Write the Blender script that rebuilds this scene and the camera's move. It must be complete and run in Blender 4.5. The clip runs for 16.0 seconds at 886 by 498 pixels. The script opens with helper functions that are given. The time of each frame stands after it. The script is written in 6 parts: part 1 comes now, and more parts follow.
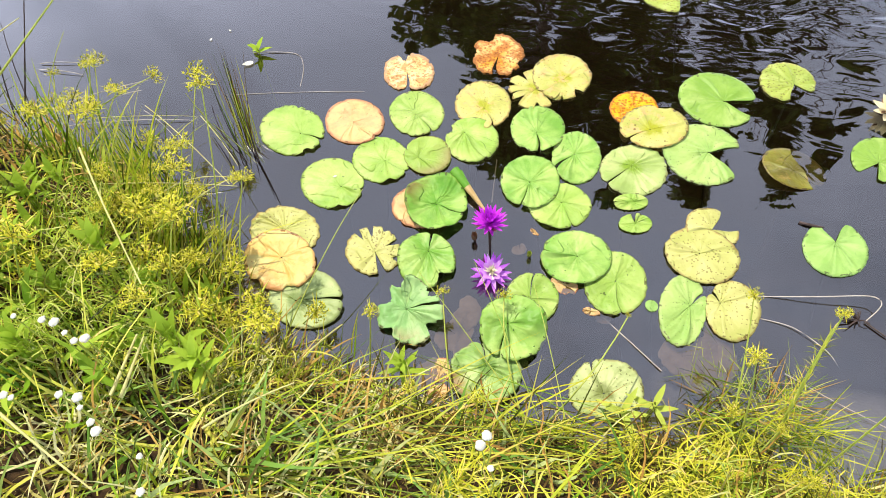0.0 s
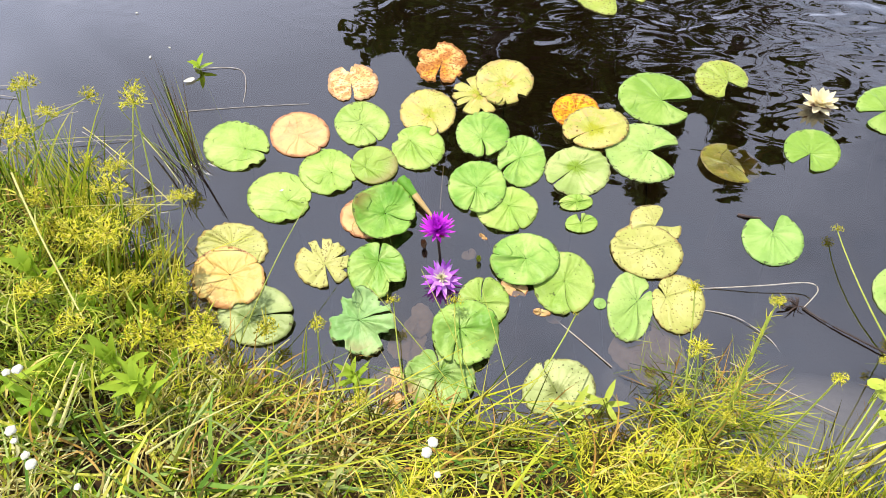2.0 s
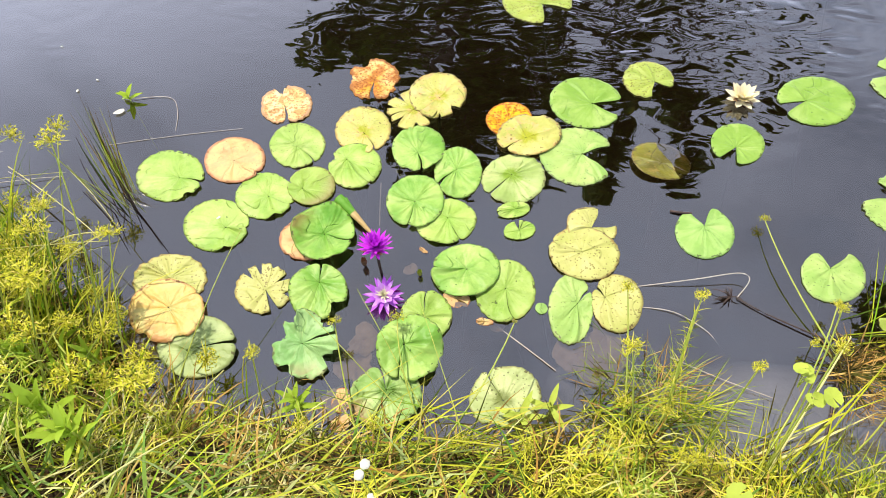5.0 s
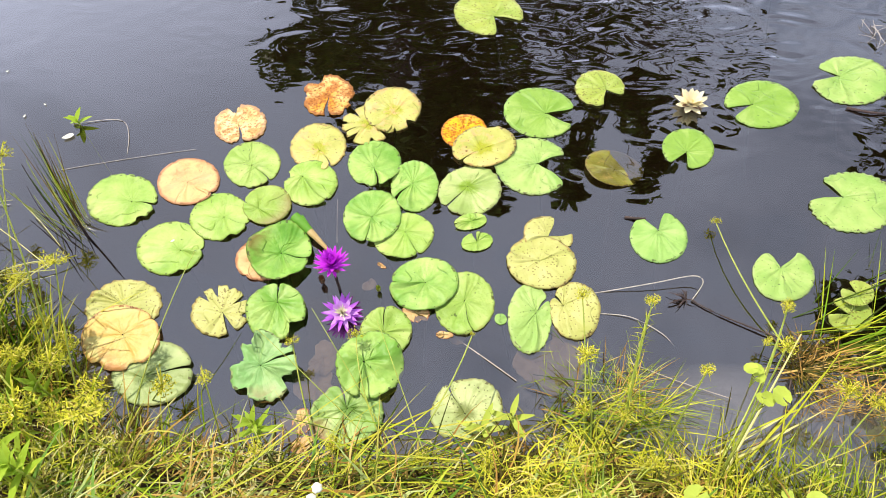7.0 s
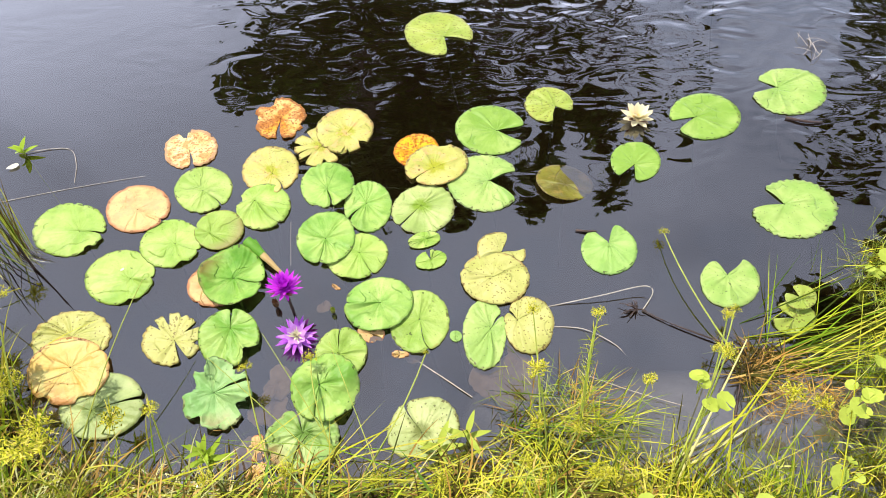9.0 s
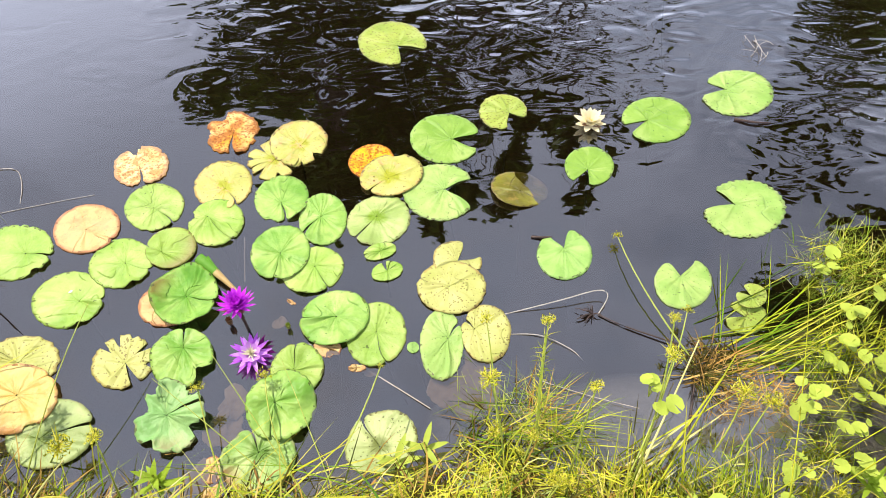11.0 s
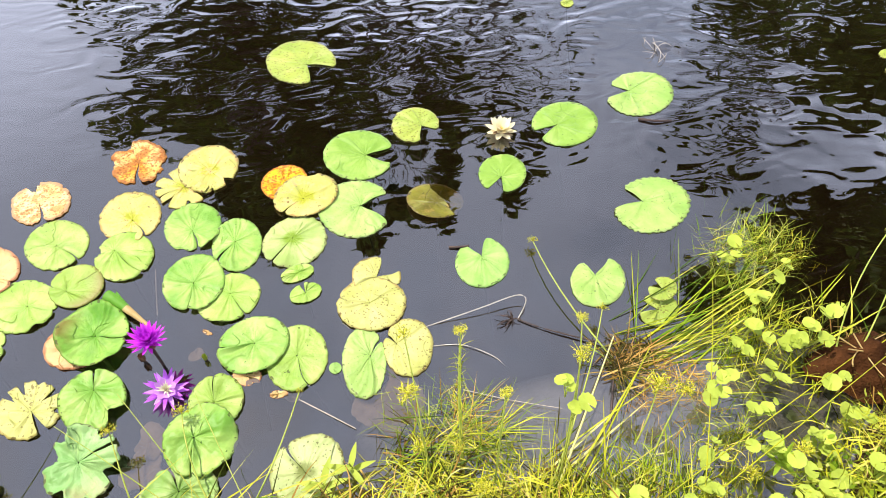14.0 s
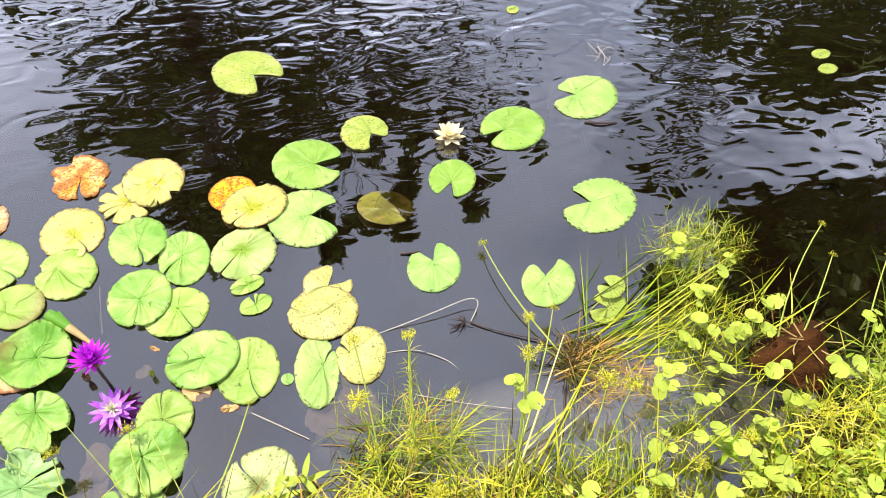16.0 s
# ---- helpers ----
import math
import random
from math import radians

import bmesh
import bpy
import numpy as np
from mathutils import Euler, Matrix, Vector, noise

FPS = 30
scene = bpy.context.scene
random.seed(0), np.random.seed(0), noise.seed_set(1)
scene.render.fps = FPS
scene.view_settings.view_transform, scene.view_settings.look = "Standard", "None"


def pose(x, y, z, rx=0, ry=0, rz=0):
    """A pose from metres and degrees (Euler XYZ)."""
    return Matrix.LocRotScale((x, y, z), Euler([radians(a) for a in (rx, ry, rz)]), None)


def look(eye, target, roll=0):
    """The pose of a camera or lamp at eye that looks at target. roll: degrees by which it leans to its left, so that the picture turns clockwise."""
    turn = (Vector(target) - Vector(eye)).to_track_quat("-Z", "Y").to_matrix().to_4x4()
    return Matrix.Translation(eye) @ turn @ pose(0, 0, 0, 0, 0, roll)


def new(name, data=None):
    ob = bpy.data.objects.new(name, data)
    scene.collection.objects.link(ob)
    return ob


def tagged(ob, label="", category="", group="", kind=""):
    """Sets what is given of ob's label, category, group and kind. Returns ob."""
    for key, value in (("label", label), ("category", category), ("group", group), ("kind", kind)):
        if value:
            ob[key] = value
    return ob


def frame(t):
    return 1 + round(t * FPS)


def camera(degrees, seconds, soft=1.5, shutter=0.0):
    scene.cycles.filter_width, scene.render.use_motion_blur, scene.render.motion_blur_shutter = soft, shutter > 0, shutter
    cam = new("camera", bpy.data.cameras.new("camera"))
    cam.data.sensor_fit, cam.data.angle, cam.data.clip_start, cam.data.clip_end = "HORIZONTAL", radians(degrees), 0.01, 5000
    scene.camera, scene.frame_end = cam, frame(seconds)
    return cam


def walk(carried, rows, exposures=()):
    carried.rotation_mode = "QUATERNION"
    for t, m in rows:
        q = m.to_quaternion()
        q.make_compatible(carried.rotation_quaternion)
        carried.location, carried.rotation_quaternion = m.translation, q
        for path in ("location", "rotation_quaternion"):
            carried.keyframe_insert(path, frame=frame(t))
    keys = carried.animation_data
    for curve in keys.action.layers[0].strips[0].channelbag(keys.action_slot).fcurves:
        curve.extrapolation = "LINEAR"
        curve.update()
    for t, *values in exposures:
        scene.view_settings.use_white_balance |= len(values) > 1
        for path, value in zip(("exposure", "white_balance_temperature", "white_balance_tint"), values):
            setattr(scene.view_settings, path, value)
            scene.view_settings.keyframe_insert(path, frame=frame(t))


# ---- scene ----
cam = camera(68.0, 16.0, soft=0.6)
PATH = [
    (0, (0.146, 0.293, 1.579), (0.07, 1.414, -0.075), -5.7),
    (0.5, (0.158, 0.291, 1.577), (0.103, 1.42, -0.073), -5.4),
    (1, (0.167, 0.291, 1.577), (0.145, 1.426, -0.07), -4.6),
    (1.5, (0.18, 0.288, 1.579), (0.183, 1.427, -0.065), -4.4),
    (2, (0.191, 0.289, 1.582), (0.222, 1.423, -0.065), -4.1),
    (2.5, (0.202, 0.285, 1.583), (0.244, 1.421, -0.063), -4.4),
    (3, (0.215, 0.285, 1.584), (0.271, 1.43, -0.055), -4.4),
    (3.5, (0.226, 0.286, 1.584), (0.303, 1.436, -0.05), -4.2),
    (4, (0.244, 0.287, 1.588), (0.341, 1.433, -0.049), -4.1),
    (6.5, (0.299, 0.285, 1.592), (0.493, 1.438, -0.031), -3.4),
    (7, (0.315, 0.286, 1.595), (0.535, 1.44, -0.024), -2.9),
    (7.5, (0.328, 0.282, 1.593), (0.585, 1.437, -0.019), -2.1),
    (8, (0.343, 0.281, 1.597), (0.623, 1.443, -0.006), -1.7),
    (8.5, (0.354, 0.275, 1.6), (0.654, 1.445, 0.006), -1.6),
    (9, (0.364, 0.272, 1.603), (0.681, 1.443, 0.013), -1.4),
    (11.5, (0.434, 0.269, 1.608), (0.858, 1.42, 0.029), 0.1),
    (12, (0.442, 0.262, 1.609), (0.899, 1.405, 0.032), 0.6),
    (12.5, (0.449, 0.258, 1.613), (0.938, 1.395, 0.042), 1.0),
    (13, (0.466, 0.254, 1.611), (0.985, 1.378, 0.04), 1.6),
    (13.5, (0.477, 0.256, 1.612), (1.015, 1.373, 0.042), 1.7),
    (14, (0.497, 0.246, 1.614), (1.061, 1.364, 0.055), 1.6),
    (14.5, (0.505, 0.238, 1.617), (1.107, 1.349, 0.067), 2.1),
    (15, (0.513, 0.231, 1.618), (1.144, 1.328, 0.069), 3.0),
    (15.5, (0.522, 0.227, 1.618), (1.176, 1.321, 0.077), 3.1),
    (16, (0.529, 0.219, 1.613), (1.198, 1.305, 0.073), 3.4),
]
walk(cam, [(t, look(eye, target, roll)) for t, eye, target, roll in PATH], [(0, -0.05), (8, -0.08), (12, 0.02), (16, 0.17)])

# ------------------------------------------------------------ light and sky
SUN_AZ, SUN_EL = radians(-36), radians(64)
sun_way = Vector((math.sin(SUN_AZ) * math.cos(SUN_EL), math.cos(SUN_AZ) * math.cos(SUN_EL), math.sin(SUN_EL)))
sun_data = bpy.data.lights.new("sun", "SUN")
sun_data.energy, sun_data.angle, sun_data.color = 5.2, radians(0.6), (1.0, 0.925, 0.8)
sun = new("sun", sun_data)
sun.matrix_world = look(sun_way * 30, (0, 0, 0))

world = bpy.data.worlds.new("sky")
scene.world = world
world.use_nodes = True
wt = world.node_tree
wt.nodes.clear()


def wnode(kind, **values):
    n = wt.nodes.new(kind)
    for k, v in values.items():
        n.inputs[k].default_value = v
    return n


sky = wt.nodes.new("ShaderNodeTexSky")
sky.sky_type, sky.sun_disc = "NISHITA", False
sky.sun_elevation, sky.sun_rotation = SUN_EL, SUN_AZ
sky.air_density, sky.dust_density, sky.ozone_density = 1.0, 2.0, 1.0
coords = wt.nodes.new("ShaderNodeTexCoord")
cloud = wnode("ShaderNodeTexNoise", Scale=2.2, Detail=6.0, Roughness=0.55, Distortion=0.4)
ramp = wt.nodes.new("ShaderNodeValToRGB")
ramp.color_ramp.elements[0].position, ramp.color_ramp.elements[0].color = 0.2, (0, 0, 0, 1)
ramp.color_ramp.elements[1].position, ramp.color_ramp.elements[1].color = 0.56, (1, 1, 1, 1)
tone = wt.nodes.new("ShaderNodeMix")
tone.data_type = "RGBA"
tone.inputs[7].default_value = (12.4, 13.2, 16.8, 1)
back = wnode("ShaderNodeBackground", Strength=0.05)
wout = wt.nodes.new("ShaderNodeOutputWorld")
wt.links.new(coords.outputs["Generated"], cloud.inputs["Vector"])
wt.links.new(cloud.outputs["Fac"], ramp.inputs["Fac"])
wt.links.new(ramp.outputs["Color"], tone.inputs[0])
wt.links.new(sky.outputs["Color"], tone.inputs[6])
# haze: brighter towards the horizon
height = wt.nodes.new("ShaderNodeSeparateXYZ")
wt.links.new(coords.outputs["Generated"], height.inputs[0])
haze = wt.nodes.new("ShaderNodeMapRange")
for k, v in enumerate((0.2, 0.75, 2.1, 1.1)):
    haze.inputs[1 + k].default_value = v
wt.links.new(height.outputs[2], haze.inputs[0])
glow = wt.nodes.new("ShaderNodeVectorMath")
glow.operation = "SCALE"
wt.links.new(tone.outputs[2], glow.inputs[0])
low = wt.nodes.new("ShaderNodeMapRange")
for k, v in enumerate((0.1, 0.62, 3.2, 0.0)):
    low.inputs[1 + k].default_value = v
wt.links.new(height.outputs[2], low.inputs[0])
both = wt.nodes.new("ShaderNodeMath")
wt.links.new(haze.outputs[0], both.inputs[0])
wt.links.new(low.outputs[0], both.inputs[1])
wt.links.new(both.outputs[0], glow.inputs["Scale"])
wt.links.new(glow.outputs[0], back.inputs["Color"])
wt.links.new(back.outputs["Background"], wout.inputs["Surface"])


# ------------------------------------------------------------ materials
class Nodes:
    """Short forms for building one node material."""

    def __init__(self, name):
        self.mat = bpy.data.materials.new(name)
        self.mat.use_nodes = True
        self.t = self.mat.node_tree
        self.t.nodes.clear()
        self.out = self.t.nodes.new("ShaderNodeOutputMaterial")

    def add(self, kind, props=None, **values):
        n = self.t.nodes.new(kind)
        for k, v in (props or {}).items():
            setattr(n, k, v)
        for k, v in values.items():
            n.inputs[k.replace("_", " ")].default_value = v
        return n

    def link(self, a, b):
        self.t.links.new(a, b)

    def math(self, op, a, b=0.0, clamp=False):
        n = self.add("ShaderNodeMath", {"operation": op, "use_clamp": clamp})
        for i, v in enumerate((a, b)):
            if isinstance(v, (int, float)):
                n.inputs[i].default_value = v
            else:
                self.link(v, n.inputs[i])
        return n.outputs[0]

    def mix(self, fac, a, b):
        n = self.add("ShaderNodeMix", {"data_type": "RGBA"})
        for i, v in ((0, fac), (6, a), (7, b)):
            if isinstance(v, (int, float)):
                n.inputs[i].default_value = v
            elif isinstance(v, tuple):
                n.inputs[i].default_value = (*v, 1)
            else:
                self.link(v, n.inputs[i])
        return n.outputs[2]

    def ramp(self, fac, stops):
        n = self.add("ShaderNodeValToRGB")
        el = n.color_ramp.elements
        while len(el) < len(stops):
            el.new(0.5)
        for e, (p, c) in zip(el, stops):
            e.position = p
            e.color = (*c, 1) if isinstance(c, tuple) else (c, c, c, 1)
        self.link(fac, n.inputs[0])
        return n.outputs[0]

    def noise(self, vec, scale, detail=4.0, rough=0.55, distortion=0.0):
        n = self.add("ShaderNodeTexNoise", Scale=scale, Detail=detail, Roughness=rough, Distortion=distortion)
        if vec is not None:
            self.link(vec, n.inputs["Vector"])
        return n.outputs["Fac"]

    def bump(self, height, strength, distance):
        n = self.add("ShaderNodeBump", Strength=strength, Distance=distance)
        self.link(height, n.inputs["Height"])
        return n.outputs["Normal"]

    def surface(self, colour, rough=0.6, normal=None, thin=0.0, spec=0.5, thin_colour=None):
        p = self.add("ShaderNodeBsdfPrincipled", Roughness=rough)
        p.inputs["Specular IOR Level"].default_value = spec
        if isinstance(colour, tuple):
            p.inputs["Base Color"].default_value = (*colour, 1)
        else:
            self.link(colour, p.inputs["Base Color"])
        if normal is not None:
            self.link(normal, p.inputs["Normal"])
        last = p.outputs[0]
        if thin:
            tr = self.add("ShaderNodeBsdfTranslucent")
            c = colour if thin_colour is None else thin_colour
            if isinstance(c, tuple):
                tr.inputs["Color"].default_value = (*c, 1)
            else:
                self.link(c, tr.inputs["Color"])
            m = self.add("ShaderNodeMixShader")
            m.inputs[0].default_value = thin
            self.link(last, m.inputs[1])
            self.link(tr.outputs[0], m.inputs[2])
            last = m.outputs[0]
        self.link(last, self.out.inputs["Surface"])
        return self.mat


def object_place(n):
    """Object coordinates shifted by the object's random number, so that repeats differ."""
    tc = n.add("ShaderNodeTexCoord")
    info = n.add("ShaderNodeObjectInfo")
    shift = n.add("ShaderNodeVectorMath", {"operation": "MULTIPLY_ADD"})
    n.link(info.outputs["Random"], shift.inputs[0])
    shift.inputs[1].default_value = (37.0, 53.0, 19.0)
    n.link(tc.outputs["Object"], shift.inputs[2])
    return shift.outputs[0], info.outputs["Random"], tc


def pad_material(name, light, deep, rim, spot, spots=0.35, vein=0.35, rim_from=0.9, patch=None, patchy=0.0, rough=0.42, heart=None, half=None):
    """A floating leaf: two greens in clouds, painted shade of folds and creases, veins that fan out from the stalk,
    freckles, a browned rim, dead patches and a discoloured side.
    """
    n = Nodes(name)
    place, rnd, tc = object_place(n)
    uv = n.add("ShaderNodeSeparateXYZ")
    n.link(tc.outputs["UV"], uv.inputs[0])
    r, turn = uv.outputs[0], uv.outputs[1]
    cloudy = n.noise(place, 9.0, 4.0, 0.55)
    fine = n.noise(place, 90.0, 3.0, 0.6)
    col = n.mix(n.ramp(cloudy, [(0.36, 0.0), (0.62, 1.0)]), deep, light)
    dim = n.mix(0.3, deep, spot)
    pale = n.mix(0.5, light, (0.8, 0.84, 0.36))
    # broad paler sectors round the stalk; deeper ones paint fold shade in colour
    fan = n.add("ShaderNodeCombineXYZ")
    n.link(n.math("MULTIPLY", turn, 8.0), fan.inputs[0])
    n.link(n.math("MULTIPLY", r, 0.8), fan.inputs[1])
    n.link(n.math("MULTIPLY", rnd, 61.0), fan.inputs[2])
    streak = n.noise(fan.outputs[0], 1.0, 3.0, 0.5, 0.3)
    col = n.mix(n.math("MULTIPLY", n.ramp(streak, [(0.52, 0.0), (0.72, 1.0)]), 0.4), col, dim)
    col = n.mix(n.math("MULTIPLY", n.ramp(streak, [(0.3, 1.0), (0.46, 0.0)]), 0.45), col, pale)
    # wandering creases with their shade painted dark, and soft blotches
    bent = n.math("ABSOLUTE", n.math("SUBTRACT", n.noise(place, 9.0, 1.0, 0.5, 0.4), 0.5))
    crease = n.math("MULTIPLY", n.ramp(bent, [(0.0, 1.0), (0.016, 0.0)]), n.ramp(n.noise(place, 14.0, 2.0), [(0.52, 0.0), (0.62, 1.0)]))
    col = n.mix(n.math("MULTIPLY", crease, 0.7), col, dim)
    blotch = n.ramp(n.noise(place, 19.0, 5.0, 0.65, 0.5), [(0.52, 0.0), (0.7, 1.0)])
    col = n.mix(n.math("MULTIPLY", blotch, 0.52), col, dim)
    # veins that fork towards the rim
    wob = n.math("MULTIPLY", n.noise(place, 16.0, 3.0), 0.1)
    saw = n.math("FRACT", n.math("MULTIPLY", n.math("ADD", turn, wob), 15.0))
    ridge = n.math("ABSOLUTE", n.math("SUBTRACT", saw, 0.5))
    line = n.math("LESS_THAN", ridge, n.math("SUBTRACT", 0.1, n.math("MULTIPLY", r, 0.085)))
    line = n.math("MULTIPLY", line, n.ramp(r, [(0.1, 1.0), (0.85, 0.0)]))
    broken = n.ramp(n.noise(place, 24.0, 3.0), [(0.44, 0.0), (0.62, 1.0)])
    col = n.mix(n.math("MULTIPLY", n.math("MULTIPLY", line, broken), vein * 0.6), col, dim)
    # darker green beside the slit paints the shade of its fold
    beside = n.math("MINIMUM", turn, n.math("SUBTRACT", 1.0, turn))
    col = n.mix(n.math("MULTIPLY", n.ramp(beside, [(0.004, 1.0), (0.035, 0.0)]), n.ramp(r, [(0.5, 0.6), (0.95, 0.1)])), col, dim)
    # stalk's place
    mid = n.math("ADD", r, n.math("MULTIPLY", n.math("SUBTRACT", n.noise(place, 38.0, 3.0), 0.5), 0.6))
    if heart:
        col = n.mix(n.ramp(mid, [(0.18, 0.95), (0.38, 0.0)]), col, heart)
    else:
        col = n.mix(n.ramp(mid, [(0.1, 0.6), (0.3, 0.0)]), col, deep)
    if half:
        centre, width, shade = half
        gap = n.math("ABSOLUTE", n.math("SUBTRACT", turn, centre))
        gap = n.math("ADD", gap, n.math("MULTIPLY", n.math("SUBTRACT", n.noise(place, 26.0, 4.0), 0.5), 0.3))
        side = n.math("MULTIPLY", n.ramp(gap, [(width * 0.6, 1.0), (width * 1.4, 0.0)]), n.ramp(r, [(0.5, 0.0), (0.92, 0.9)]))
        col = n.mix(side, col, shade)
    if patchy:
        p = n.ramp(n.noise(place, 21.0, 6.0, 0.7), [(0.62 - 0.3 * patchy, 0.0), (0.7 - 0.22 * patchy, 1.0)])
        col = n.mix(n.math("MULTIPLY", p, 0.92), col, patch)
    # freckles
    vor = n.add("ShaderNodeTexVoronoi", Scale=95.0, Randomness=1.0)
    n.link(place, vor.inputs["Vector"])
    dots = n.math("LESS_THAN", vor.outputs["Distance"], n.math("MULTIPLY", n.noise(place, 30.0, 2.0), spots))
    big = n.math("GREATER_THAN", n.noise(place, 62.0, 2.0, 0.4), 0.77 - 0.11 * spots)
    dots = n.math("MAXIMUM", n.math("MULTIPLY", dots, 0.7), n.math("MULTIPLY", big, 0.8))
    col = n.mix(dots, col, spot)
    edge = n.math("ADD", r, n.math("MULTIPLY", n.math("SUBTRACT", n.noise(place, 42.0, 4.0), 0.5), 0.28))
    col = n.mix(n.ramp(edge, [(rim_from, 0.0), (rim_from + 0.09, 0.85)]), col, rim)
    # a dark edge painted for the rim's shade and wetness, broken here and there
    wet = n.math("MULTIPLY", n.math("GREATER_THAN", r, 0.972), n.ramp(n.noise(place, 26.0, 2.0), [(0.34, 0.2), (0.6, 0.8)]))
    col = n.mix(wet, col, n.mix(0.5, spot, deep))
    # brown nicks along the rim
    nick = n.math("MULTIPLY", n.math("GREATER_THAN", n.noise(place, 70.0, 2.0), 0.6), n.math("GREATER_THAN", r, 0.92))
    col = n.mix(n.math("MULTIPLY", nick, 0.85), col, n.mix(0.5, spot, (0.12, 0.07, 0.03)))
    col = n.mix(0.08, col, dim)
    height = n.math("ADD", n.math("MULTIPLY", streak, 0.9), n.math("ADD", n.math("MULTIPLY", cloudy, 1.2), n.math("MULTIPLY", fine, 0.18)))
    return n.surface(col, rough, n.bump(n.math("SUBTRACT", height, n.math("MULTIPLY", crease, 0.25)), 1.0, 0.009), thin=0.12, spec=0.25)


